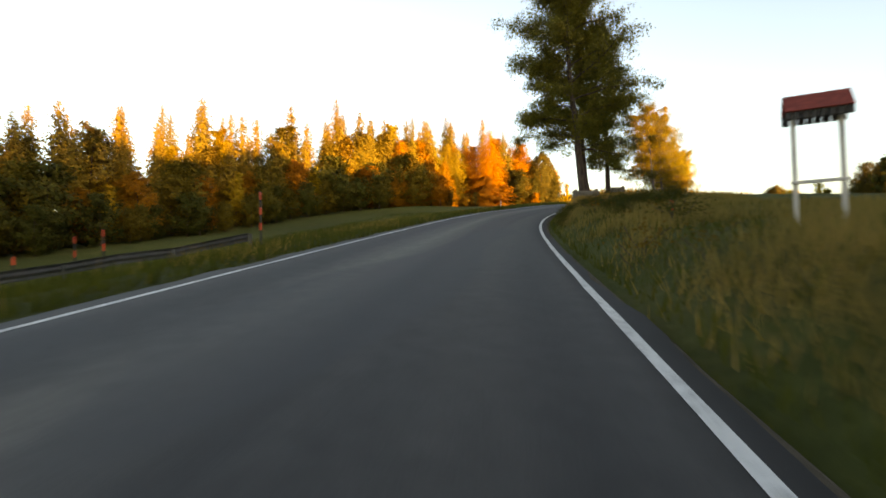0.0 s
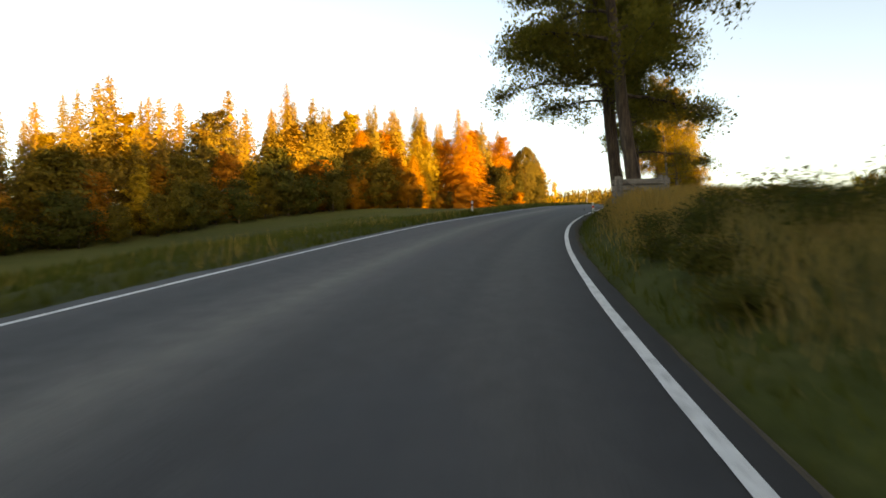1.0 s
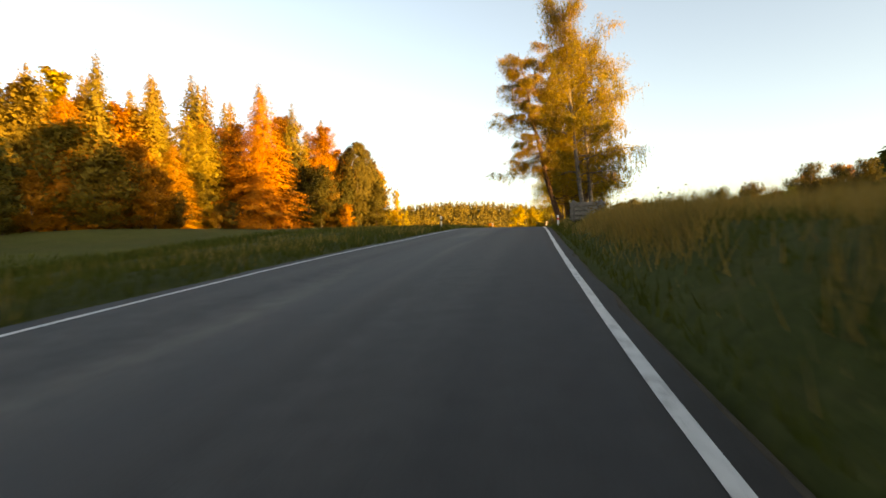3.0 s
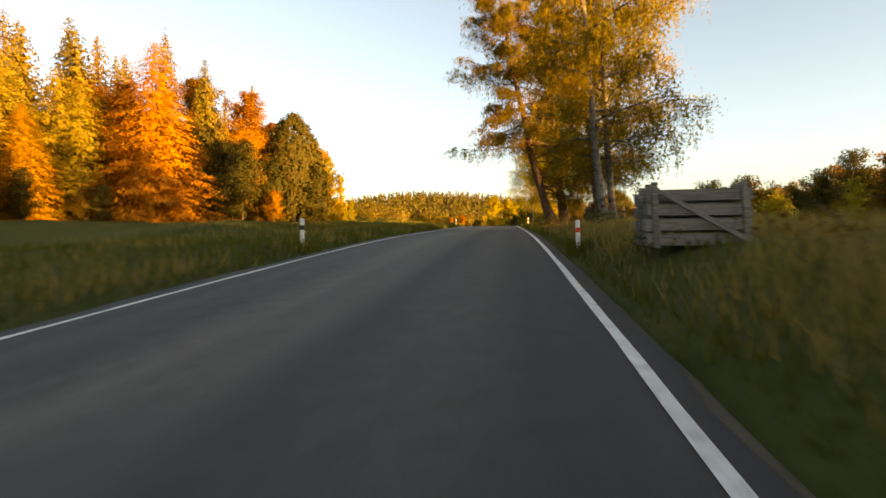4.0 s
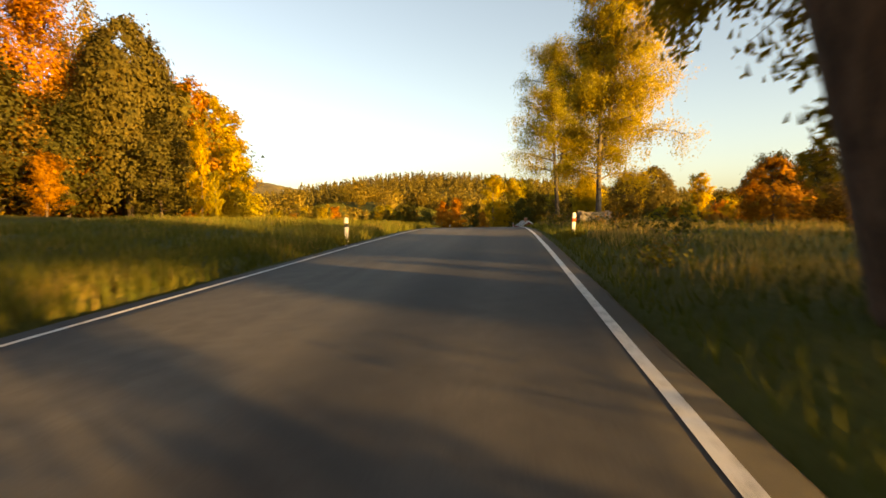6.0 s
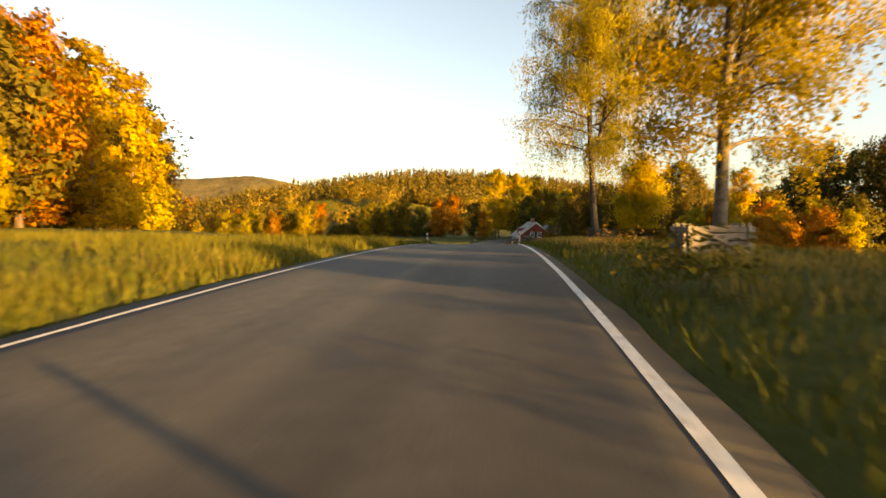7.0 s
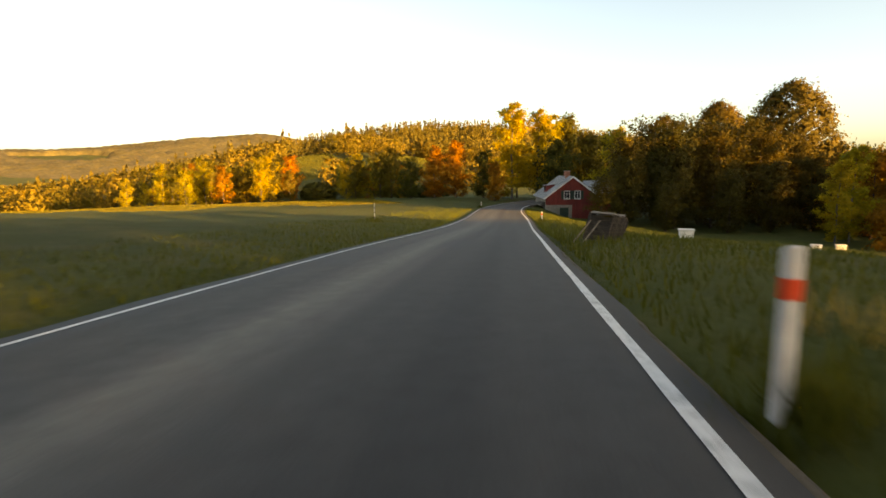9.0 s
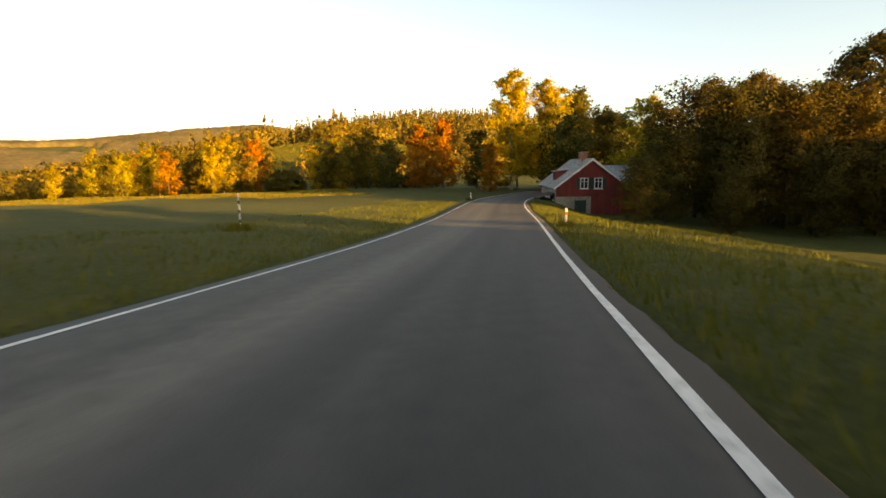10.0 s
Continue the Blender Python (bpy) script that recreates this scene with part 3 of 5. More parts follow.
KINDS = {
    "spruce_a": (lambda: spruce("spruce", "tall spruce with drooping olive boughs in evening sun", 11, 30, 5.6, M_SPRUCE, 0.58, 0.56, 9), 30),
    "spruce_b": (lambda: spruce("spruce", "slender spruce with dense dark olive boughs", 12, 30, 4.8, M_SPRUCE, 0.58, 0.54, 8), 30),
    "spruce_far": (lambda: spruce("spruce", "spruce deep in the wood with pointed top", 14, 30, 5.4, M_SPRUCE, 0.85, 0.7, 8, 0.35), 30),
    "pine": (lambda: broadleaf("pine", "old pine with layered golden green boughs", 13, 24, 5.4, 0.12, 0.28, 8500, 0.52, M_SPRUCE, M_BARK_RED, 26, shape=0.6, taper=0.2), 24),
    "beech_a": (lambda: broadleaf("beech", "tall beech in orange autumn leaf", 21, 24, 6.2, 0.03, 0.30, 11500, 0.49, M_ORANGE, M_BARK, 30, shape=0.6, taper=0.45), 24),
    "beech_b": (lambda: broadleaf("beech", "rounded beech with copper autumn leaves", 22, 18, 5.4, 0.03, 0.26, 8500, 0.48, M_ORANGE, M_BARK, 26, shape=0.6, taper=0.3), 18),
    "larch_gold": (lambda: broadleaf("larch", "golden larch with fine feathery needles", 24, 24, 5.2, 0.04, 0.22, 9500, 0.47, M_GOLD, M_BARK_RED, 34, shape=0.4, taper=0.72), 24),
    "larch_cone": (lambda: spruce("larch", "tall conical larch in deep orange autumn needles", 15, 25, 8.4, M_ORANGE, 0.36, 0.62, 13, 0.02, 0.52), 25),
    "pine_gold": (lambda: spruce("pine", "golden green pine with layered boughs", 16, 21, 7.0, M_GOLDPINE, 0.36, 0.72, 11, 0.04, 0.48), 21),
    "beech_fine": (lambda: broadleaf("beech", "orange beech with thin airy top", 27, 24, 6.2, 0.05, 0.28, 24000, 0.28, M_ORANGE, M_BARK, 32, shape=0.6, taper=0.35), 24),
    "birch_a": (lambda: broadleaf("birch", "slim birch with bright yellow leaves", 31, 17, 3.6, 0.10, 0.17, 4200, 0.46, M_YELLOW, M_BIRCH_BARK, 20, hang=0.5, shape=0.7), 17),
    "maple_a": (lambda: broadleaf("maple", "broad maple turning from green to yellow", 41, 15, 5.0, 0.04, 0.25, 5400, 0.54, M_OLIVE, M_BARK, 22, shape=0.6), 15),
    "alder_a": (lambda: broadleaf("alder", "dark green alder with dense low crown", 42, 12, 4.4, 0.03, 0.18, 4600, 0.49, M_GREEN, M_BARK, 22, shape=0.6), 12),
    "birch_b": (lambda: broadleaf("birch", "tall birch in full yellow autumn leaf", 33, 18, 3.6, 0.08, 0.17, 7000, 0.40, M_YELLOW, M_BIRCH_BARK, 24, hang=0.5, shape=0.6, tight=0.8), 18),
    "beech_c": (lambda: broadleaf("beech", "copper brown beech with fine dense leaves", 23, 15, 4.8, 0.06, 0.24, 10500, 0.33, M_ORANGE, M_BARK, 24, shape=0.7, tight=0.8), 15),
    "shade_a": (lambda: broadleaf("alder", "dense alder added across the field to cast shade", 43, 20, 4.6, 0.04, 0.2, 1500, 1.5, M_GREEN, M_BARK, 14, shape=0.55), 20),
    "shade_pine": (lambda: broadleaf("pine", "bare-trunked pine with small high crown added to cast shade", 47, 20, 3.4, 0.86, 0.16, 900, 0.8, M_SPRUCE, M_BARK_RED, 12, shape=0.4), 20),
    "valley_birch": (lambda: broadleaf("birch", "yellow birch at the foot of the hill", 34, 17, 3.8, 0.06, 0.17, 3300, 0.5, M_YELLOW, M_BIRCH_BARK, 16, shape=0.6), 17),
    "valley_beech": (lambda: broadleaf("beech", "copper beech at the foot of the hill", 26, 16, 4.6, 0.04, 0.22, 3500, 0.53, M_ORANGE, M_BARK, 16, shape=0.6), 16),
    "valley_maple": (lambda: broadleaf("maple", "green and yellow maple at the foot of the hill", 45, 15, 4.8, 0.04, 0.22, 3500, 0.53, M_OLIVE, M_BARK, 16, shape=0.6), 15),
    "hedge": (lambda: domed("hedge_bush", "dark green hedge bush at the meadow's end", 64, 4.5, 2.6, 1500, 0.36, M_GREEN, 0.03, 2.4), 4.5),
    "thicket_a": (lambda: broadleaf("alder", "tall alder with fine olive brown leaves darkened for shade in the thicket", 44, 14, 4.6, 0.03, 0.2, 8500, 0.35, M_THICKET_SHADED, M_BARK, 26, shape=0.55), 14),
    "lime": (lambda: domed("lime", "great bell-shaped lime with dense copper green crown", 61, 23, 8.4, 20000, 0.48, M_LIME, lumps=0.06), 23),
    "dome_green": (lambda: domed("round_tree", "dark green round-crowned tree beyond the field", 62, 13, 6.0, 9000, 0.42, M_GREEN, 0.03, 2.4), 13),
    "dome_gold": (lambda: domed("round_tree", "low golden round-crowned tree beside the thicket", 63, 9, 4.8, 8000, 0.36, M_ORANGE, 0.03, 2.6), 9),
    "bush_a": (lambda: broadleaf("bramble_bush", "low dark green bramble bush on the grassy bank", 51, 1.6, 1.3, 0.03, 0.03, 2600, 0.15, M_GREEN, M_BARK, 14, shape=0.5), 1.6),
    "weed_a": (lambda: broadleaf("weed_clump", "clump of tall green weeds on the bank", 54, 0.9, 0.5, 0.03, 0.012, 420, 0.11, M_GREEN, M_BARK, 7, shape=0.5), 0.9),
    "weed_b": (lambda: broadleaf("weed_clump", "clump of withered brown weeds on the bank", 55, 0.9, 0.45, 0.03, 0.012, 380, 0.10, M_RUST, M_BARK, 7, shape=0.5), 0.9),
    "bush_c": (lambda: broadleaf("bush", "brown bush at the edge of the field", 53, 4, 2.0, 0.03, 0.06, 2400, 0.28, M_RUST, M_BARK, 14, shape=0.5), 4),
    "rust_a": (lambda: broadleaf("hornbeam", "rusty brown hornbeam at the wood's edge", 46, 13, 4.4, 0.03, 0.2, 8000, 0.34, M_RUST, M_BARK, 26, shape=0.55), 13),
    "bush_b": (lambda: broadleaf("bush", "golden brown autumn bush", 52, 4, 2.0, 0.03, 0.06, 2200, 0.3, M_YELLOW, M_BARK, 14, shape=0.5), 4),
}
PROTO = {k: (f(), own) for k, (f, own) in KINDS.items()}
USED = set()


def grow(kind, x, y, height, group="", wide=1.0, seed=None):
    proto, own = PROTO[kind]
    turn = (x * 7.31 + y * 3.77) % 6.283
    if kind not in USED:
        USED.add(kind)
        k = height / own
        proto.matrix_basis = Matrix.Translation((x, y, G(x, y))) @ Matrix.Rotation(turn, 4, "Z") @ Matrix.Diagonal((k * wide, k * wide, k, 1))
        if group:
            proto["group"] = group
        return proto
    return plant(proto, x, y, height, own, turn, wide, group)


# the wood beside the road on the left: single trees that stand out, then the mass behind them
FRONT = "trees of the wood edge"
for kind, x, y, top in (("spruce_a", -33, 165, 44), ("spruce_b", -9, 156, 36.5), ("spruce_b", 13.5, 181, 41.5), ("spruce_a", 19.8, 174, 35.5), ("spruce_a", -21, 190, 43), ("spruce_b", -86, 163, 42),
                        ("maple_a", -6, 151, 21), ("spruce_b", -58, 140, 33), ("pine", -18, 152, 32), ("pine", -24, 158, 33), ("beech_a", -8, 160, 31), ("larch_cone", -12, 152.5, 29), ("beech_b", -3.5, 156, 24),
                        ("larch_cone", 14.4, 163.5, 34), ("pine_gold", 1.5, 170, 31), ("pine_gold", -3, 164, 31), ("pine_gold", 4.6, 168, 29), ("larch_cone", 0.5, 160.5, 24), ("beech_fine", 18.5, 180, 36), ("beech_fine", 3, 175, 33), ("beech_fine", 9, 171, 31),
                        ("thicket_a", 2.0, 155.2, 15.5), ("thicket_a", 9.6, 156.5, 14), ("rust_a", 7.4, 158.5, 14), ("beech_b", 16.6, 158.5, 14), ("beech_fine", 25.5, 179, 33.2), ("beech_fine", 29, 186, 30), ("thicket_a", 22.3, 170, 22), ("thicket_a", 25, 172, 22.5), ("rust_a", 27, 174, 21),
                        ("spruce_b", 22.5, 178, 31), ("lime", 33.3, 178.5, 28.8), ("thicket_a", 36.5, 174.5, 19), ("thicket_a", 29.5, 173.5, 20), ("beech_c", 29.5, 168.3, 15), ("birch_b", 40.2, 171.5, 18.5), ("birch_b", 41.5, 168.5, 14),
                        ("spruce_a", 1, 178, 41), ("spruce_b", -5, 172, 39), ("larch_gold", 18, 184, 35), ("spruce_a", 27, 192, 37), ("larch_gold", 33, 190, 29), ("maple_a", 36, 181, 24), ("spruce_b", 7, 178, 36)):
    grow(kind, x, y, top - G(x, y), FRONT, 0.62 if kind == "birch_b" else 0.8 if kind == "lime" else 1.05)
rng = np.random.default_rng(5)
EDGE = np.array([(-64, 48), (-58, 66), (-46, 98), (-30, 128), (-10, 146), (12, 163), (30, 175)])
run = np.concatenate([[0], np.cumsum(np.linalg.norm(np.diff(EDGE, axis=0), axis=1))])
# the front row's dark alders also deepen the shade at the wood's foot by colour
for row, (depth, mixed, lo, hi, gap) in enumerate((
        (0.0, ("alder_a", "alder_a", "maple_a"), 7, 10.5, 4.4), (4.5, ("maple_a", "alder_a", "larch_gold", "beech_b"), 12, 18, 4.8),
        (9.5, ("pine", "spruce_a", "larch_gold", "pine", "spruce_b"), 21, 28, 4.9), (16.0, ("spruce_far", "spruce_far", "spruce_far", "larch_gold"), 26, 32, 6.4), (25.0, ("spruce_far", "spruce_far", "spruce_b"), 29, 36, 9.0))):
    for q in np.arange(2, run[-1] - 2 - row * 3, gap):
        if row < 3 and q > 0.77 * run[-1]:
            break
        q += rng.uniform(-2, 2)
        p = np.array([np.interp(q, run, EDGE[:, 0]), np.interp(q, run, EDGE[:, 1])])
        e = np.array([np.interp(q + 2, run, EDGE[:, 0]), np.interp(q + 2, run, EDGE[:, 1])]) - p
        e /= np.linalg.norm(e) + 1e-9
        p = p + np.array([-e[1], e[0]]) * (depth + rng.uniform(-1.5, 1.5))
        kinds = ("beech_b", "beech_a", "maple_a", "larch_gold") if row < 2 and q > 0.66 * run[-1] else mixed
        grow(kinds[rng.integers(len(kinds))], p[0], p[1], rng.uniform(lo, hi) * (0.70 + 0.3 * q / run[-1]), "trees of the wood", 1.18)
# yellow trees at the near end of the meadow
for kind, x, y, h in (("birch_b", 39.5, 193, 18), ("birch_b", 41.5, 199, 18), ("birch_b", 37, 201, 19), ("birch_b", 42, 205, 15), ("maple_a", 40, 209, 16), ("beech_c", 41.5, 212, 13.5), ("beech_c", 38.5, 217, 13),
                      ("birch_b", 35, 195, 19), ("beech_a", 32, 190, 20), ("beech_c", 36, 187, 17), ("maple_a", 34, 208, 18), ("beech_a", 28, 198, 22), ("bush_b", 42.5, 188, 4), ("bush_b", 44, 196, 4.5), ("spruce_a", 24, 194, 25), ("spruce_b", 28, 208, 25)):
    grow(kind, x, y, h, "trees at the meadow's edge")
# trees added across the field on the right, mostly out of view, to shade the road
SHADE = np.array([(8, -100), (20, -68), (34, -35), (48, 0), (60, 30), (72, 56), (79, 72), (85, 86), (91, 101), (100, 118), (112, 138), (126, 160), (140, 176), (158, 188), (178, 204), (198, 226)])
rng = np.random.default_rng(17)
reach = np.concatenate([[0], np.cumsum(np.linalg.norm(np.diff(SHADE, axis=0), axis=1))])
for k, q in enumerate(np.arange(0, reach[-1], 4.0)):
    x, y = np.interp(q, reach, SHADE[:, 0]) + (4.5 if k % 2 else -1.5) + rng.uniform(-1.2, 1.2), np.interp(q, reach, SHADE[:, 1]) + rng.uniform(-1.2, 1.2)
    # gaps left where sun is to reach the road
    if 65.5 < y < 77 or 83 < y < 96.5 or 109 < y < 111 or y > 172:
        continue
    kind = "shade_a" if y < 116 else ("thicket_a", "valley_maple", "thicket_a", "valley_beech")[k % 4]
    top = np.interp(y, [-100, -60, -40, -24, -19, -10, -5, 1, 4, 10, 24, 28, 33, 39, 44, 50, 56, 62, 79, 96, 106, 113, 120, 145, 150, 172, 176, 192],
                    [42, 42, 35, 35, 39, 40, 35, 34, 31, 35, 36, 32.5, 39, 38, 29, 25, 22.5, 21, 18, 16.9, 17.4, 18, 18.5, 18.5, 12.5, 12.5, 12, 11])
    grow(kind, x, y, max(5, top + rng.uniform(-1, 1) - G(x, y)), "trees across the field", 0.8 if kind == "thicket_a" else 1.0)
# second row, added to thicken that shade
for lo, n, aside, top in ((32, 9, 6.0, 17.5), (103, 16, 5.5, 17.5)):
    for k in range(n):
        x, y = np.interp(lo + 3 * k, SHADE[:, 1], SHADE[:, 0]) + aside + rng.uniform(-1, 1), lo + 3 * k + rng.uniform(-1, 1)
        if 108.6 < y < 111.4:
            continue
        grow("shade_a" if y < 116 else "valley_maple", x, y, max(5, (top if y > 113 else min(top, 17.2)) + rng.uniform(-1, 1) - G(x, y)), "trees across the field")
# unseen pines added: their crowns keep sun off the left field
for y in (66.8, 69.4, 72.0, 74.6, 77.0):
    x = np.interp(y, SHADE[:, 1], SHADE[:, 0]) + 2.0
    grow("shade_pine", x, y, 18.9 - G(x, y), "trees across the field", 1.0)
# single trees added to shade short stretches between the gaps
for x, y, top in ((81.5, 79.5, 18), (84, 82.5, 17.5), (76.5, 64.5, 20)):
    grow("shade_a", x, y, top - G(x, y), "trees across the field")
# maples added out of view to shade the house and the thicket's left part
for x, y, top in ((147, 178, 19), (150, 181, 20), (152, 184, 20), (154, 187, 19), (149, 185, 20), (145, 181, 18)):
    grow("valley_maple", x, y, top - G(x, y), "trees across the field")
# great dark trees far beyond the field
for kind, x, y, h in (("thicket_a", 178, 224, 26), ("thicket_a", 184, 215, 27), ("rust_a", 190, 207, 25), ("dome_green", 181, 232, 22), ("thicket_a", 197, 200, 26), ("dome_green", 193, 226, 26), ("thicket_a", 204, 193, 25), ("thicket_a", 187, 208, 20)):
    grow(kind, x, y, h, "dark trees beyond the field", 0.9)
for kind, x, y, top in (("spruce_b", 95, 112, 19), ("birch_a", 86, 121, 14), ("maple_a", 90, 124, 12), ("maple_a", 118, 150, 16), ("maple_a", 122, 158, 14), ("bush_b", 84, 128, 9), ("alder_a", 100, 128, 10)):
    grow(kind, x, y, max(4, top - G(x, y)), "trees across the field")
# thicket beyond the field and round the house
for kind, x, y, h in (("lime", 151, 240, 22.5), ("lime", 171.9, 275.7, 24.5), ("dome_gold", 146, 226, 10.5), ("birch_a", 158, 222, 15), ("maple_a", 163, 226, 16), ("dome_gold", 64.6, 135.6, 2.6), ("birch_a", 152, 215, 11), ("thicket_a", 119, 239, 12), ("thicket_a", 124, 236, 14), ("thicket_a", 116, 235, 9), ("thicket_a", 129, 233, 14), ("thicket_a", 133, 238, 15), ("thicket_a", 138, 233, 14), ("thicket_a", 142, 240, 16),
                      ("thicket_a", 128, 244, 16), ("thicket_a", 146, 234, 12), ("thicket_a", 150, 238, 15), ("thicket_a", 139, 226, 10), ("birch_a", 150, 246, 19), ("thicket_a", 122, 232, 10), ("thicket_a", 135, 248, 17),
                      ("birch_a", 126, 252, 16), ("thicket_a", 132, 226, 9), ("thicket_a", 111, 233, 6), ("thicket_a", 126, 227, 8), ("thicket_a", 148, 226, 11), ("thicket_a", 118, 229, 6)):
    grow(kind, x, y, h, "thicket beside the house")
for kind, x, y, h in (("birch_b", 143, 216, 15), ("birch_b", 135, 211, 9.5), ("dome_gold", 139, 207, 7), ("birch_a", 147, 211, 10), ("dome_gold", 152, 217, 9), ("birch_b", 132, 216, 8.5), ("beech_c", 140, 219, 8),
                      ("birch_a", 157, 212, 11), ("dome_gold", 129, 208, 5), ("beech_c", 150, 205, 9), ("maple_a", 161, 206, 10), ("birch_b", 127, 214, 7), ("dome_gold", 146, 201, 6), ("birch_a", 154, 203, 9)):
    grow(kind, x, y, h * 1.35, "golden trees at the field's edge")
for kind, x, y, h in (("birch_b", 118, 275, 21), ("birch_b", 121.5, 280, 20), ("birch_b", 126, 279, 20.5), ("birch_b", 131, 283, 20), ("maple_a", 137, 286, 19), ("alder_a", 114, 281, 10), ("beech_b", 109, 285, 13), ("beech_b", 105, 288, 12), ("alder_a", 100, 290, 9), ("beech_b", 112, 270, 8), ("alder_a", 141, 278, 14), ("maple_a", 134, 272, 14), ("alder_a", 124, 268, 12)):
    grow(kind, x, y, h, "trees behind the house")
# trees down in the valley, with two open strips of meadow that run up the hill
def clearing(x, y):
    return (np.abs(x - (75 + (y - 183) * 0.049)) < 0.034 * (y - 178)) & (y > 296) & (y < 495) | (np.abs(x - (75 + (y - 183) * 0.283)) < 0.046 * (y - 178)) & (y > 296) & (y < 480)


for k in range(84):
    u = k / 83
    x, y = 38 + 66 * u + rng.uniform(-3, 3), 332 - 18 * u + rng.uniform(-16, 42)
    if clearing(np.array([x]), np.array([y]))[0]:
        continue
    grow(("valley_birch", "valley_beech", "valley_maple", "valley_birch", "valley_birch", "valley_maple")[rng.integers(6)], x, y, rng.uniform(6.5, 13), "trees in the valley")
for k in range(12):
    x, y = (80 + 0.7 * k if k < 6 else 107 + 2.0 * (k - 6)) + rng.uniform(-1, 1), rng.uniform(312, 330)
    grow("hedge", x, y, rng.uniform(3.4, 4.8), "hedge at the meadow's end", 1.3)
for kind, x, y, h in (("birch_b", 95, 336, 14), ("maple_a", 105, 343, 13), ("birch_a", 67, 375, 15), ("maple_a", 74, 372, 13.5), ("birch_a", 116, 404, 14)):
    grow(kind, x, y, h, "trees in the valley")


# ---------------------------------------------------------------- far woods: stuff
def far_wood(name, spots, low, high, mat, label, pointed, sprays):
    """Crowns of a distant wood, each of a few dozen sprays set as a cone or a dome."""
    rg = np.random.default_rng(len(spots))
    n = len(spots)
    foot = np.stack([spots[:, 0], spots[:, 1], ground_z(spots[:, 0], spots[:, 1])], 1)
    h = rg.uniform(low, high, n)[:, None]
    a = rg.uniform(0, 6.283, (n, sprays))
    if pointed:
        u = rg.uniform(0.0, 1, (n, sprays)) ** 0.85
        r = h * 0.19 * (1.02 - u) * rg.uniform(0.55, 1.1, (n, sprays))
        z = h * (0.06 + 0.92 * u)
        size = h * (0.20 - 0.12 * u)
        o = np.stack([np.cos(a), np.sin(a), np.full_like(a, 0.5)], 2)
    else:
        u = rg.uniform(-1, 1, (n, sprays))
        r = h * 0.36 * np.sqrt(np.maximum(0.04, 1 - u ** 2)) * rg.uniform(0.6, 1.1, (n, sprays))
        z = h * (0.52 + 0.46 * u)
        size = np.broadcast_to(h * 0.105, (n, sprays))
        o = np.stack([np.cos(a) * np.sqrt(1 - u ** 2), np.sin(a) * np.sqrt(1 - u ** 2), u + 0.25], 2)
    c = foot[:, None] + np.stack([np.cos(a) * r, np.sin(a) * r, z], 2)
    v, f, nn = cards(c.reshape(-1, 3), size.ravel(), rg, 0.7 if pointed else 0.2, o.reshape(-1, 3))
    return tagged(new(name, mesh_of(name, v, f, mat, normals=nn)), label, "forest", kind="stuff")


def scatter(n, x0, x1, y0, y1, seed, keep):
    rg = np.random.default_rng(seed)
    p = np.stack([rg.uniform(x0, x1, n), rg.uniform(y0, y1, n)], 1)
    return p[keep(p[:, 0], p[:, 1])]


def sun_lane(x, y, px, py, half, far):
    """The strip from a place towards the low sun."""
    along, side = (x - px) * sun_way.x + (y - py) * sun_way.y, (x - px) * sun_way.y - (y - py) * sun_way.x
    return (along > 0) & (along < far) & (np.abs(side) < half)


def meadow_patch(x, y):
    return sun_lane(x, y, 88, 466, 13, 75) | sun_lane(x, y, 151, 452, 19, 75) | (((x - 88) / 15) ** 2 + ((y - 466) / 30) ** 2 < 1) | (((x - 151) / 21) ** 2 + ((y - 452) / 26) ** 2 < 1) | clearing(x, y)


far_wood("far_spruce_wood", scatter(5600, -300, 640, 485, 860, 1, lambda x, y: ~meadow_patch(x, y)), 13, 20, M_FARSPRUCE, "spruce wood on the hill beyond the valley", True, 30)
far_wood("far_mixed_wood", scatter(1000, -260, 420, 372, 500, 2, lambda x, y: ~meadow_patch(x, y)), 8, 14, M_FARMIX, "autumn trees at the foot of the hill", False, 130)
far_wood("far_green_wood", scatter(480, -260, 420, 380, 500, 3, lambda x, y: ~meadow_patch(x, y)), 8, 14, M_OLIVE, "green and yellow trees at the foot of the hill", False, 130)


def ridge_canopy():
    """The closed forest of the far ridge: a lumpy canopy with open fields left in it."""
    rg = np.random.default_rng(4)
    xs, ys = np.arange(-2300, 900, 13.0), np.arange(1850, 2800, 13.0)
    gx, gy = np.meshgrid(xs, ys)
    x, y = gx.ravel() + rg.uniform(-4, 4, gx.size), gy.ravel() + rg.uniform(-4, 4, gx.size)
    h = rg.uniform(7, 17, gx.size) * np.clip((y - 1850) / 150, 0, 1)
    field = np.sin(x * 0.0085 + 1.3 * np.sin(y * 0.004)) + np.sin(y * 0.0125 + x * 0.003) > 1.15
    v = np.stack([x, y, ground_z(x, y) + np.where(field, -3, h)], 1)
    w = len(xs)
    k, j = np.meshgrid(np.arange(len(ys) - 1), np.arange(w - 1), indexing="ij")
    a = (k * w + j).ravel()
    f = np.stack([a, a + 1, a + w + 1, a + w], 1)
    f = f[~field[f].all(1)]
    return tagged(new("ridge_wood", mesh_of("ridge_wood", v, f, M_CANOPY)), "forest with open fields on the far ridge", "forest", kind="stuff")


ridge_canopy()

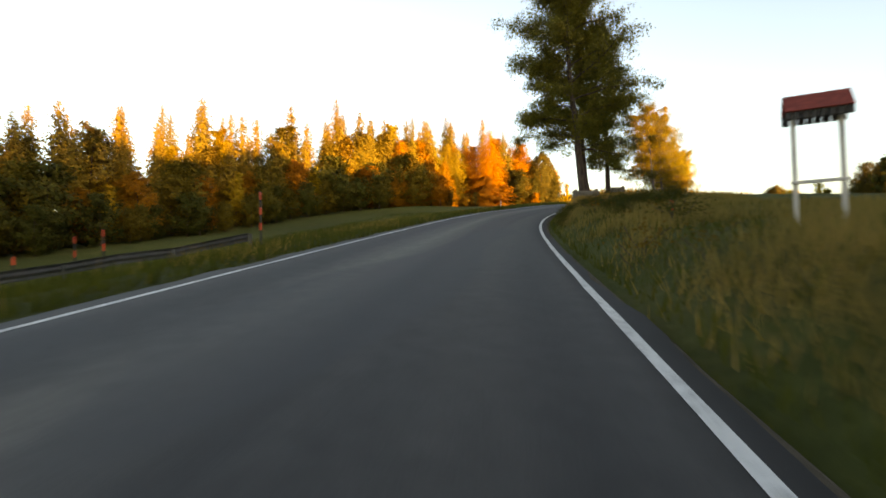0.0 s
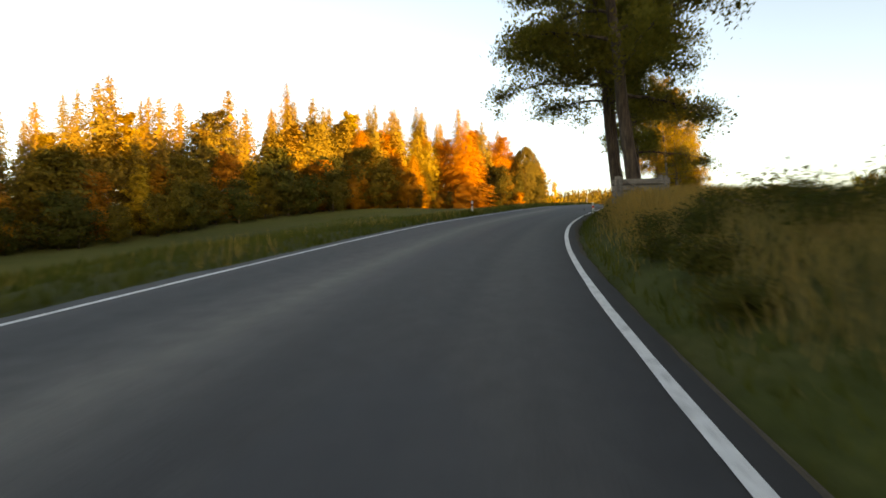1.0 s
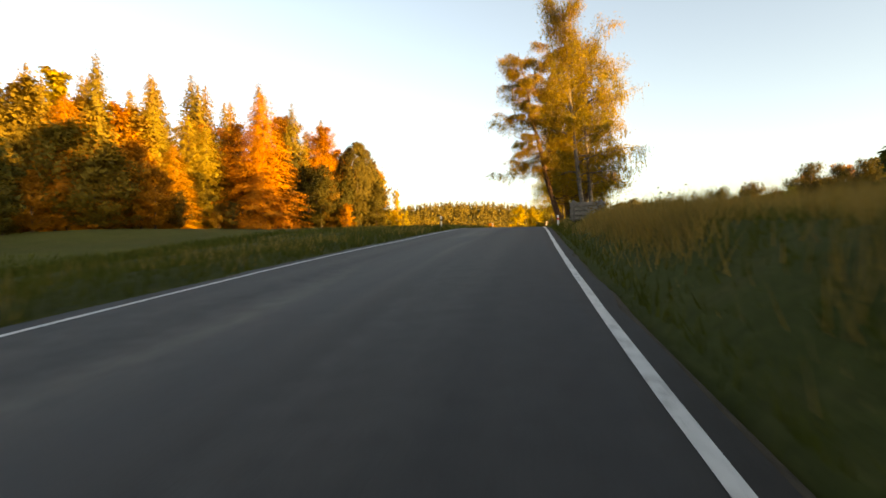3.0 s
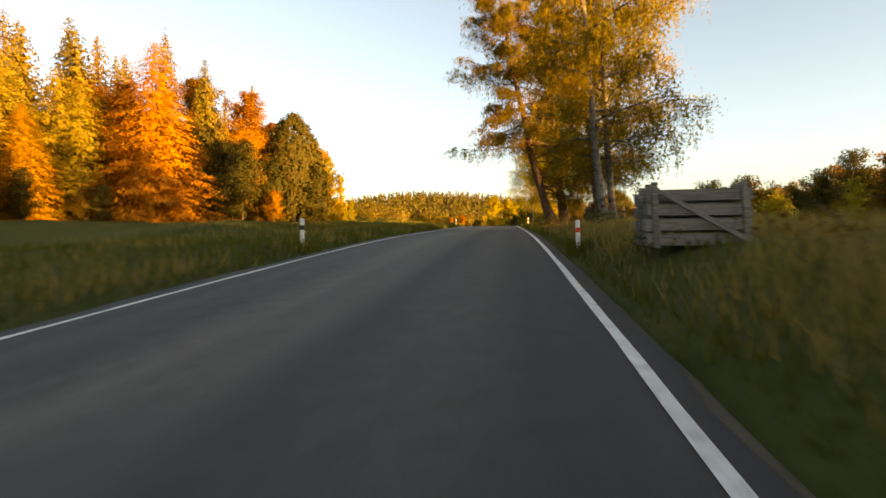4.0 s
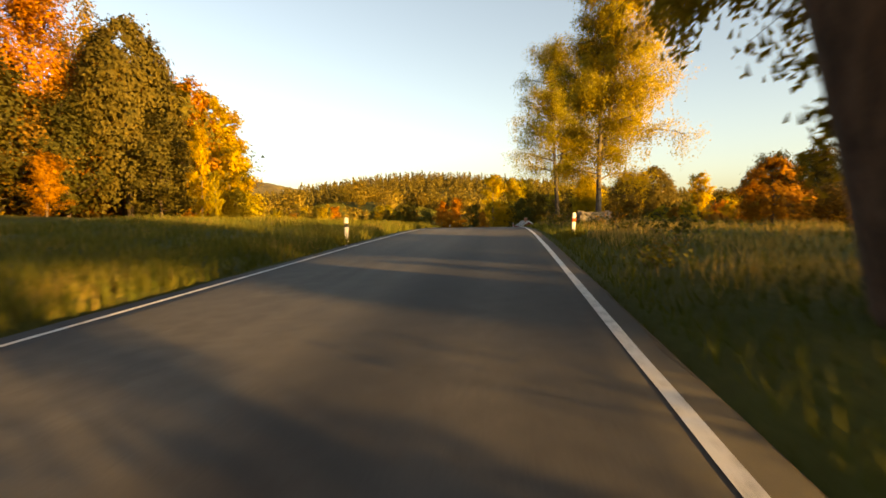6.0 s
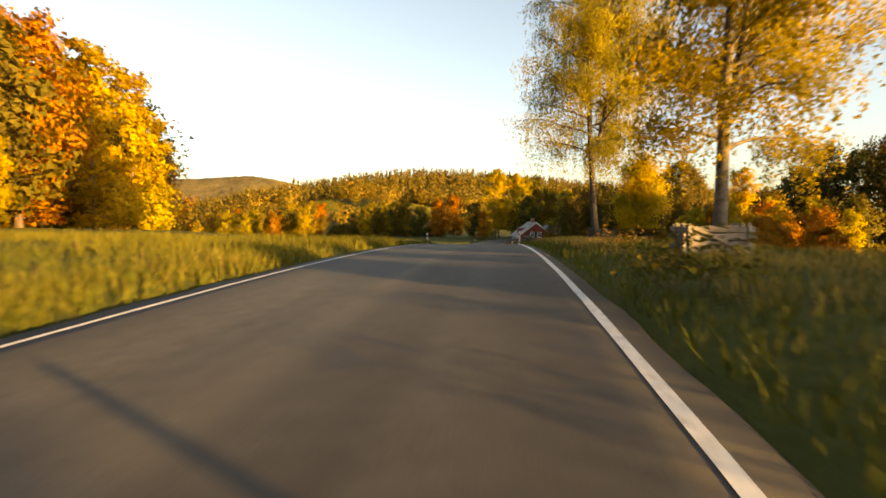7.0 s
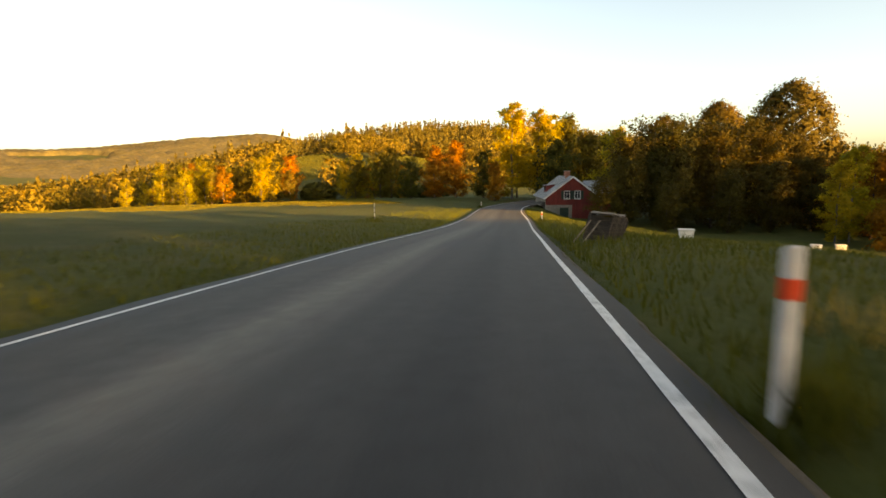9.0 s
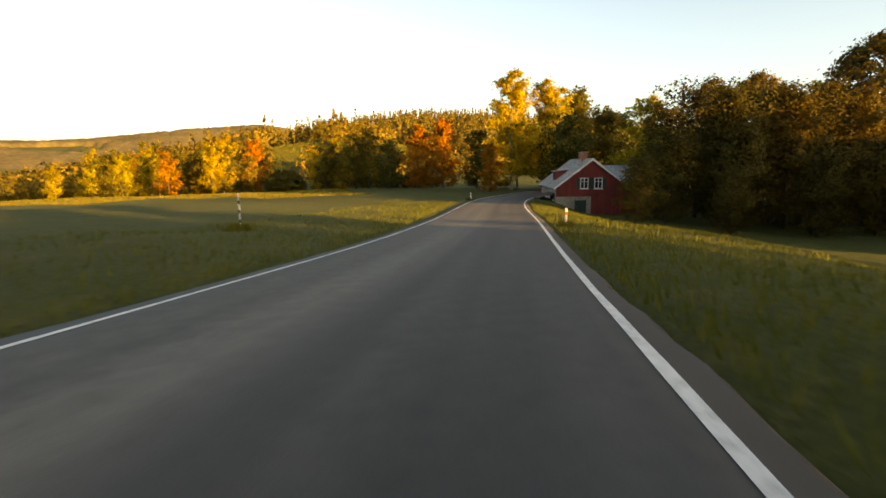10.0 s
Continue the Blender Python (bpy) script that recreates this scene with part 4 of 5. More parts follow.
for x, y, h in ((7.9, 24.8, 0.6), (9.2, 27.4, 0.7), (10.6, 29.6, 0.75), (12.3, 32.0, 0.9), (10.6, 26.0, 0.7), (8.0, 28.8, 0.55), (14.5, 33.0, 1.0), (7.0, 20.5, 0.5), (9.0, 31.0, 0.6), (7.2, 31.5, 0.5), (6.3, 27.9, 0.4), (6.9, 29.6, 0.48), (7.7, 31.2, 0.48), (7.9, 33.4, 0.5), (8.8, 32.6, 0.45)):
    grow("bush_a", x, y, h, "brambles on the bank", 1.25)
for k in range(44):
    s_at, off = rng.uniform(S0 + 3, at_time(8.8)), rng.uniform(2.3, 4.6)
    i = int(s_at / 0.5)
    x, y = LINE[i, :2] + RIGHT[i] * off
    grow(("weed_a", "weed_b")[k % 2], float(x), float(y), rng.uniform(0.4, 0.85), "weeds on the bank", 1.2)
# low growth added to block sun towards the left field
for x, y, h in ((53.6, 121.5, 1.3), (48.4, 116.5, 2.0), (51.6, 118.8, 1.8)):
    grow("thicket_a", x, y, h, "undergrowth beside the old larch", 1.15)
# low row added here so that its shadow covers the right verge
for x, y, h in ((61, 121, 1.8), (63.5, 125, 1.9), (66, 129, 2.0), (68, 133, 1.9), (70, 137, 2.0), (72, 141, 1.9), (62.5, 123, 1.6), (67, 131, 1.7), (71, 139, 1.8)):
    grow("bush_c", x, y, h, "bushes at the edge of the field", 1.5)


# ---------------------------------------------------------------- old trees beside the road
def old_tree(name, label, seed, height, girth, leaves, bark, reach, base=0.2, limbs=30, lean=(0, 0), rise=(0.3, 1.2), sag=0.03, fork=None, subs=13, leaf=0.12, per=14, clump=0.18, hang=0.0, thick=0.34):
    """A grown roadside tree: trunk, limbs, side branches and leaves in small clumps or hanging strands. reach gives a limb's length from its
    height in the crown, 0 to 1, and its bearing. fork: a second stem from a height, with the way that it leans."""
    rng = np.random.default_rng(seed)
    u = np.linspace(0, 1, 11)
    sway = np.cumsum(rng.normal(0, 0.007 * height, (11, 2)), 0) * u[:, None]
    spine = np.stack([lean[0] * u ** 0.75 + sway[:, 0], lean[1] * u ** 0.75 + sway[:, 1], u * height * 0.95 - 0.4], 1)
    rad = girth * (1 - u * 0.94) ** 0.8
    rad[0] *= 1.3
    stems = [(spine, rad, base, 1.0)]
    wood = [("trunk", tube(spine, rad, 10))]
    if fork:
        at, dx, dy = fork
        foot = np.array([np.interp(at, u, spine[:, i]) for i in range(3)])
        q = np.linspace(0, 1, 9)
        second = foot + np.stack([dx * q ** 0.8, dy * q ** 0.8, q * (height * 0.9 - foot[2])], 1) + np.cumsum(rng.normal(0, 0.05, (9, 3)), 0) * q[:, None]
        thin = np.interp(at, u, rad) * 0.8 * (1 - 0.93 * q) ** 0.8
        wood.append(("limb", tube(second, thin, 8)))
        stems.append((second, thin, 0.12, 0.8))
    c, o = [], []
    heart = np.array([lean[0] * 0.6, lean[1] * 0.6, height * (0.5 + base * 0.4)])
    for line, thin, low, share in stems:
        steps = np.linspace(0, 1, len(line))
        n = int(limbs * share)
        for k in range(n):
            h = low + (0.97 - low) * (k + rng.uniform(0, 1)) / n
            start = np.array([np.interp(h, steps, line[:, i]) for i in range(3)])
            q = np.clip((start[2] / height - base) / (1 - base), 0, 1)
            a = k * 2.4 + rng.uniform(-0.5, 0.5)
            far = max(0.7, reach(q, a) * rng.uniform(0.72, 1.12) * (0.75 + 0.25 * share))
            pts = bent(start, (math.cos(a), math.sin(a), rise[0] + (rise[1] - rise[0]) * q), far, rng, -sag, 7, 0.10)
            r = np.interp(h, steps, thin) * thick + 0.012
            wood.append(("limb", tube(pts, np.linspace(r, 0.012, 8), 5)))
            way = pts[-1] - pts[0]
            way /= np.linalg.norm(way) + 1e-9
            for j in range(subs):
                t = 0.22 + 0.78 * (j + rng.uniform(0, 1)) / subs
                root = np.array([np.interp(t, np.linspace(0, 1, 8), pts[:, i]) for i in range(3)])
                sub = bent(root, way * 0.75 + rng.normal(0, 0.75, 3) * [1, 1, 0.55], far * rng.uniform(0.12, 0.34) * (1.25 - 0.6 * t) + 0.25, rng, -sag * 2.2, 4, 0.16)
                wood.append(("twig", tube(sub, np.linspace(r * 0.25 + 0.004, 0.005, 5), 3)))
                tips = np.repeat(sub[1:], 2, 0) + rng.normal(0, 0.26, (8, 3)) * [1, 1, 0.8]
                drop = rng.normal(0, clump, (8, per, 3)) * [1, 1, 0.9]
                c.append((tips[:, None] + drop).reshape(-1, 3))
                bulge = (tips - heart) / (0.3 * height)
                o.append((bulge[:, None] + drop / clump * 0.35 + [0, 0, 0.3]).reshape(-1, 3))
                if hang:
                    m = 3 + int(hang)
                    tops = sub[rng.integers(1, 5, m)] + rng.normal(0, 0.22, (m, 3))
                    long = hang * rng.uniform(0.35, 1.15, m)
                    w = rng.uniform(0, 1, (m, int(7 * hang + 5)))
                    swing = rng.normal(0, 0.10, (m, 1, 2)) * w[..., None] * long[:, None, None]
                    leafs = tops[:, None] + np.concatenate([swing + rng.normal(0, 0.045, (*w.shape, 2)), -(w * long[:, None])[..., None]], 2)
                    c.append(leafs.reshape(-1, 3))
                    o.append(np.repeat((tops - heart) / (0.3 * height) + [0, 0, 0.2], w.shape[1], 0) + rng.normal(0, 0.3, (w.size, 3)))
    c, o = np.concatenate(c), np.concatenate(o)
    keep = c[:, 2] > 0.9
    return tree_of(name, label, wood, cards(c[keep], leaf, rng, 0.3 + 0.4 * hang, o[keep], 0.36), bark, leaves, True)


def lobed(radius, full=0.25, tip=0.1, sides=()):
    """A crown's outline: widest at a height, narrow at the top, longer towards some bearings (bearing, how much, up to which height)."""
    def reach(q, a):
        r = radius * (0.78 + 0.22 * min(1, q / full)) * ((1 - q ** 1.7) ** 0.75 * (1 - tip) + tip)
        for bearing, more, top in sides:
            if q < top:
                r *= 1 + more * max(-0.75, math.cos(a - bearing))
        return r
    return reach


def near_trees():
    for k, (x, y, h, girth, lean, base, radius, sides) in enumerate((
            (12.1, 44.4, 23, 0.29, (-2.2, 0.4), 0.22, 6.1, ((-0.4, 0.2, 0.5),)), (13.2, 49.6, 22.5, 0.22, (-1.7, 0.3), 0.25, 6.0, ((3.0, 0.35, 0.7),)),
            (14.6, 52.9, 24, 0.29, (-2.0, -0.3), 0.22, 6.0, ((3.0, 0.2, 0.6),)), (20.1, 64.1, 21, 0.31, (-0.5, 0.2), 0.17, 4.6, ((-0.5, 0.7, 0.4), (2.7, 0.2, 1.0))))):
        t = old_tree("aspen", "tall roadside aspen with leaning trunk and green crown", 61 + k, h, girth, M_ASPEN, M_BARK, lobed(radius, 0.3, 0.1, sides), base, 32, lean, (0.3, 1.5), 0.09 if k == 3 else 0.05, None, 13, 0.16, 20, 0.25)
        t["group"] = "row of roadside trees"
        settle(t, x, y)
    for x, y, h, lean, fork, seed in ((42.6, 105.6, 21, (-2.2, 0.3), None, 71), (45.1, 108.1, 18, (-1.4, 0.4), None, 76)):
        b = old_tree("birch", "roadside birch with white trunk and hanging half-turned leaves", seed, h, 0.22, M_BIRCHGREEN, M_BIRCH_BARK, lobed(4.9, 0.3, 0.12, ((-0.4, 0.3, 0.75),)), 0.21, 28, lean, (0.4, 1.5), 0.07, fork, 11, 0.125, 12, 0.22, 1.8)
        b["group"] = "birches among the roadside trees"
        settle(b, x, y)
    b = old_tree("birch", "dark forked birch with thin leaves among roadside trees", 72, 15, 0.24, M_BIRCHGREEN, M_BARK, lobed(4.4, 0.3, 0.12), 0.22, 19, (-1.6, 0.5), (0.4, 1.4), 0.06, (0.17, 2.4, -0.4), 10, 0.125, 8, 0.2, 1.4)
    settle(b, 46.7, 111.4)
    b = old_tree("birch", "tall forked birch with brown trunk darkened for shade and hanging twigs beside the road", 74, 18, 0.21, M_BIRCHGOLD, M_BIRCH_SHADED, lobed(4.3, 0.3, 0.22, ((2.7, 0.15, 0.8),)), 0.29, 30, (-0.1, 1.5), (0.45, 1.7), 0.08, (0.29, 2.3, -0.3), 12, 0.105, 13, 0.22, 2.1)
    settle(b, 71.6, 162.8)
    b = old_tree("birch", "spreading golden birch with drooping branches", 75, 16.5, 0.20, M_BIRCHGOLD, M_BIRCH_BARK, lobed(4.4, 0.3, 0.15, ((-0.6, 0.35, 0.8),)), 0.2, 28, (-0.1, -0.3), (0.35, 1.4), 0.05, (0.25, 2.0, 0.0), 12, 0.118, 17, 0.22, 1.7)
    settle(b, 66.0, 149.2)
    b = old_tree("birch", "young golden birch leafy to the ground", 77, 5.6, 0.07, M_YELLOW, M_BIRCH_BARK, lobed(1.7, 0.25, 0.14), 0.07, 16, (0.3, 0.2), (0.6, 1.6), 0.06, None, 10, 0.12, 17, 0.24, 1.2)
    settle(b, 75.8, 164.7)


def larch():
    """An old larch with two trunks from one foot, its boughs in drooping layers."""
    rng = np.random.default_rng(81)
    wood, c, o = [], [], []
    for foot, lean, h in (((-0.42, 0.1), (-5.2, 1.4), 22), ((0.45, 0), (-1.9, 0.5), 23.5)):
        u = np.linspace(0, 1, 11)
        spine = np.stack([foot[0] + lean[0] * u ** 0.72, foot[1] + lean[1] * u, u * h - 0.4], 1)
        spine[2:, :2] += rng.normal(0, 0.10, (9, 2))
        rad = 0.39 * (1 - 0.93 * u)
        rad[0] *= 1.5
        wood.append(("trunk" if not wood else "limb", tube(spine, rad, 12)))
        for k in range(44):
            q = 0.15 + 0.83 * (k + rng.uniform(-0.6, 0.6)) / 44
            at = np.array([np.interp(q, u, spine[:, i]) for i in range(3)])
            a = k * 2.4 + rng.uniform(-0.4, 0.4)
            if q < 0.30:
                a = rng.uniform(-1.3, 0.9)
            reach = 8.0 * (1 - 0.80 * q) * rng.uniform(0.75, 1.1) * (1 + 0.06 * math.cos(a - 2.7))
            pts = bent(at, (math.cos(a), math.sin(a), rng.uniform(-0.12, 0.3)), reach, rng, -0.045, 7, 0.09)
            pts[:, 2] += 0.14 * reach * np.linspace(0, 1, 8) ** 3
            wood.append(("limb", tube(pts, np.linspace(0.11 * (1.1 - q), 0.012, 8), 5)))
            for j in range(2, 8):
                for _ in range(5):
                    way = rng.normal(0, 1, 3) * [1, 1, 0.12] + np.array([math.cos(a), math.sin(a), -0.25])
                    sub = bent(pts[j], way, rng.uniform(0.5, 1.7), rng, -0.10, 4, 0.12)
                    wood.append(("twig", tube(sub, np.linspace(0.018, 0.005, 5), 3)))
                    n = 60
                    t = rng.uniform(0, 1, n) ** 1.3
                    p = sub[rng.integers(1, 5, n)] + rng.normal(0, 0.11, (n, 3))
                    drop = np.repeat(rng.uniform(0.2, 1.1, 6), 10) * t
                    p[:, 2] -= drop
                    c.append(p)
                    o.append(np.repeat([[math.cos(a), math.sin(a), 0.55]], n, 0) + rng.normal(0, 0.3, (n, 3)))
    c, o = np.concatenate(c), np.concatenate(o)
    t = tree_of("larch", "old larch with two leaning trunks and drooping golden boughs", wood, cards(c, 0.17, rng, 1.6, o, 0.24), M_BARK_RED, M_LARCH, True)
    settle(t, 50.8, 122.4)


near_trees()
larch()


# ---------------------------------------------------------------- snow fences, posts and other roadside things
def panel_parts(root, at, turn, length, height, boards, rng, braces=True, mat=None):
    """One snow fence panel: boards on uprights with a slanting brace."""
    base = Matrix.Translation(at) @ turn
    bh = height / boards * 0.80
    for k in range(boards):
        z = 0.06 + k * height / boards
        me = solid("board", box(length * rng.uniform(0.96, 1.03), 0.035, bh, (rng.uniform(-0.06, 0.06), 0, 0), 0.006), mat or M_PLANK)
        b = part("board", me, root)
        b.matrix_basis = base @ Matrix.Translation((0, 0, z)) @ Matrix.Rotation(rng.normal(0, 0.012), 4, "Y")
    for sx in (-0.42, 0.42):
        me = solid("upright", box(0.11, 0.05, height * 1.12, (sx * length, -0.045, 0), 0.008), mat or M_PLANK)
        part("upright", me, root).matrix_basis = base
    if braces:
        ang = math.atan2(height * 0.85, length * 0.8)
        me = solid("brace", box(math.hypot(height, length) * 0.78, 0.04, 0.09, (0, -0.092, 0), 0.006), mat or M_PLANK)
        part("brace", me, root).matrix_basis = base @ Matrix.Translation((0, 0, height * 0.5)) @ Matrix.Rotation(ang, 4, "Y")


def snow_fence(x, y, heading, length, height, seed, panels=4, lean=9, mat=None, label="stacked weathered grey plank snow fence panels in grass"):
    """Panels leant against one another and stored beside the road. heading: the way its front faces, degrees from +x."""
    rng = np.random.default_rng(seed)
    root = thing("snow_fence_stack", label, "snow fence", "snow fences beside the road")
    for k in range(panels):
        tilt = Matrix.Rotation(radians(-lean + rng.uniform(-2, 2)), 4, "X")
        panel_parts(root, (rng.uniform(-0.12, 0.12), 0.14 + k * 0.17, 0), tilt, length, height * rng.uniform(0.94, 1.04), 4, rng, k == 0, mat)
    root.matrix_basis = Matrix.Translation((x, y, G(x, y) - 0.08)) @ Matrix.Rotation(radians(heading + 90), 4, "Z")
    return root


def delineator(x, y, band, label, lean=0.0, lift=0.0):
    """A plastic marker post with a slanted top and a coloured band."""
    root = thing("delineator_post", label, "marker post", "marker posts along the road")
    h = 0.98
    body = box(0.12, 0.085, h + 0.2, (0, 0, -0.2), 0.02)
    for v in body.verts:
        if v.co.z > h - 0.03:
            v.co.z -= (v.co.y + 0.0425) * 0.5
    part("post", solid("post", body, M_WHITE), root)
    part("band", solid("band", box(0.126, 0.091, 0.17, (0, 0, h - 0.37), 0.02), band), root, "coloured reflector band")
    root.matrix_basis = Matrix.Translation((x, y, G(x, y) - 0.06 + lift)) @ Matrix.Rotation(radians(-22), 4, "Z") @ Matrix.Rotation(radians(lean), 4, "Y")
    return root


for x, y, head, ln, hh, sd, n in ((11.6, 43.0, -104, 1.95, 1.05, 1, 6), (21.3, 65.3, -103, 2.1, 1.3, 2, 5), (32.9, 90.4, -118, 1.8, 1.05, 3, 7), (47.7, 112.4, -118, 2.5, 1.25, 4, 5),
                                 (65.2, 148.4, -108, 2.0, 0.85, 5, 5), (73.9, 165.2, -115, 1.6, 0.8, 6, 6)):
    snow_fence(x, y, head, ln, hh, sd, n, mat=M_OLDPLANK if sd in (4, 6) else None)


def panel_heap(x, y, heading):
    """A deep pile of old fence panels leant on one another, with cover boards on top and two poles propped against it."""
    rg = np.random.default_rng(17)
    root = thing("panel_heap", "deep heap of rotten dark fence panels with leaning poles", "snow fence")
    for k in range(11):
        tilt = Matrix.Rotation(radians(-23 + rg.uniform(-4, 4)), 4, "X")
        panel_parts(root, (rg.uniform(-0.14, 0.14), 0.2 + k * 0.125, -0.02), tilt, 1.15 * rg.uniform(0.9, 1.08), (1.06 - 0.02 * k) * rg.uniform(0.95, 1.04), 5, rg, k == 0, M_OLDPLANK)
    for k in range(7):
        turn = Matrix.Rotation(radians(9), 4, "X") @ Matrix.Rotation(rg.normal(0, 0.12), 4, "Z") @ Matrix.Rotation(rg.normal(0, 0.04), 4, "Y")
        part("cover_board", solid("cover_board", box(1.15 * rg.uniform(0.8, 1.1), 0.23, 0.03, (rg.uniform(-0.1, 0.1), 0.35 + 0.2 * k, 1.14 - 0.03 * k), 0.008, turn), M_PLANK), root, "weathered grey cover board")
    for sx, lean, back in ((-0.35, 26, -22), (-0.75, 30, -14)):
        part("pole", solid("pole", box(0.055, 0.055, 1.15, (sx - 0.1, -0.3, -0.1), 0.012, Matrix.Rotation(radians(lean), 4, "Y") @ Matrix.Rotation(radians(back), 4, "X")), M_PLANK), root, "grey leaning pole")
    root.matrix_basis = Matrix.Translation((x, y, G(x, y) - 0.05)) @ Matrix.Rotation(radians(heading + 90), 4, "Z") @ Matrix.Rotation(radians(4), 4, "Y") @ Matrix.Scale(0.9, 4)


panel_heap(81.6, 190.0, -146)
for x, y, lean in ((13.7, 55.3, -3), (34.3, 96.2, -2), (55.5, 136.45, 3), (73.64, 176.05, 0), (92.4, 214.2, 0)):
    delineator(x, y, M_RED, "white plastic marker post with red reflector band", lean, 0.22 if 170 < y < 180 else 0.0)
for x, y in ((6.3, 57.6), (27.0, 99.4), (47.4, 138.2), (66.6, 178.8), (101.5, 251.0)):
    delineator(x, y, M_BLACK, "white plastic marker post with black band")


def notice_stand(x, y, heading):
    """Two white posts with a rail under a small red pitched roof."""
    root = thing("roofed_sign_stand", "white wooden post stand with small red pitched roof", "sign stand")
    for sx in (-0.4, 0.4):
        part("post", solid("post", box(0.09, 0.09, 2.65, (sx, 0, -0.7), 0.012), M_POST), root)
    part("rail", solid("rail", box(0.95, 0.05, 0.07, (0, -0.073, 0.52), 0.01), M_POST), root)
    part("crossbeam", solid("crossbeam", box(1.0, 0.08, 0.09, (0, 0, 1.952), 0.01), M_POST), root)
    for sy in (-1, 1):
        slope = Matrix.Rotation(radians(-42 * sy), 4, "X")
        part("roof_slope", solid("roof_slope", box(1.12, 0.56, 0.03, (0, 0.2 * sy, 2.10), 0.006, slope), M_REDROOF), root)
        bits = [box(0.13, 0.03, 0.20, (-0.49 + 0.14 * k, 0.36 * sy, 1.76), 0.02) for k in range(8)]
        part("scalloped_edge", solid("scalloped_edge", bits, M_BLACK), root, "dark scalloped eave board")
    root.matrix_basis = Matrix.Translation((x, y, G(x, y) + 0.32)) @ Matrix.Rotation(radians(heading), 4, "Z") @ Matrix.Rotation(radians(-3), 4, "Y")


notice_stand(7.5, 10.5, -28)


def snow_stake(x, y, tall):
    root = thing("snow_stake", "black snow stake with orange red bands", "snow stake", "snow stakes beside the road")
    part("pole", solid("pole", box(0.055, 0.055, tall + 0.3, (0, 0, -0.3), 0.01), M_BLACK), root)
    for k in range(3):
        part("band", solid("band", box(0.062, 0.062, 0.26, (0, 0, tall - 0.28 - k * 0.5), 0.01), M_RED), root, "orange red band")
    root.matrix_basis = Matrix.Translation((x, y, G(x, y)))


for x, y, tall in ((-6.0, 17.4, 1.9), (-11.9, 18.5, 1.7), (-13.4, 19.2, 1.7), (-13.2, 16.2, 1.2), (5.8, 13.4, 0.6)):
    snow_stake(x, y, tall)


def guardrail(points):
    """A steel beam with a folded face on short posts."""
    root = thing("guardrail", "grey galvanised steel guardrail beside a side road", "guardrail")
    pts = np.array([(x, y, G(x, y)) for x, y in points])
    prof = [(0.0, 0.74), (0.05, 0.70), (0.05, 0.64), (0.0, 0.59), (0.05, 0.54), (0.05, 0.48), (0.0, 0.44)]
    way = np.gradient(pts[:, :2], axis=0)
    way /= np.linalg.norm(way, axis=1)[:, None]
    nor = np.stack([way[:, 1], -way[:, 0]], 1)
    v = np.array([[(*(p[:2] + n * o), p[2] + z) for o, z in prof + [(o - 0.008, z) for o, z in prof[::-1]]] for p, n in zip(pts, nor)])
    n, w = v.shape[:2]
    f = [[a * w + j, a * w + (j + 1) % w, (a + 1) * w + (j + 1) % w, (a + 1) * w + j] for a in range(n - 1) for j in range(w)]
    part("beam", mesh_of("beam", v.reshape(-1, 3), np.array(f), M_STEEL), root)
    for (x, y, z), nn in zip(pts[::2], nor[::2]):
        part("post", solid("post", box(0.1, 0.06, 1.0, (x - nn[0] * 0.07, y - nn[1] * 0.07, z - 0.3)), M_STEEL), root)


M_STEEL = grainy("galvanised_steel", (0.07, 0.075, 0.08), (0.15, 0.155, 0.16), 5, 0.6, 0.003, None, None, 0.3, 0.4)
guardrail([(-6.9, 18.8), (-7.6, 17.6), (-8.4, 16.4), (-9.2, 15.1), (-9.9, 13.7), (-10.6, 12.2), (-11.2, 10.5), (-11.8, 8.8), (-12.3, 7.0)])


def hive(x, y, turn, wide):
    root = thing("beehive", "white painted box beehive standing in the meadow", "beehive", "beehives in the meadow")
    part("body", solid("body", box(wide, 0.5, 0.38, (0, 0, 0.1), 0.012), M_WHITE), root)
    part("lid", solid("lid", box(wide + 0.08, 0.58, 0.07, (0, 0, 0.484), 0.012), M_WHITE), root, "white sheet lid")
    for sx in (-0.4, 0.4):
        part("foot", solid("foot", box(0.08, 0.45, 0.16, (sx * wide, 0, -0.04), 0.0), M_PLANK), root)
    root.matrix_basis = Matrix.Translation((x, y, G(x, y))) @ Matrix.Rotation(radians(turn), 4, "Z")


hive(90.9, 195.8, -35, 0.68)
hive(118.0, 209.2, -30, 0.8)
hive(120.6, 208.8, -40, 0.8)


def marker_stake(x, y, tall):
    """A thin pale stake with dark rings, out in the meadow."""
    root = thing("marker_stake", "thin white wooden stake with dark rings in the meadow", "marker stake")
    part("pole", solid("pole", box(0.06, 0.06, tall + 0.3, (0, 0, -0.3), 0.012), M_POST), root)
    for k in range(3):
        part("ring", solid("ring", box(0.066, 0.066, 0.14, (0, 0, tall - 0.42 - k * 0.36), 0.012), M_BLACK), root, "dark painted ring")
    root.matrix_basis = Matrix.Translation((x, y, G(x, y)))


marker_stake(77.9, 214.0, 1.45)


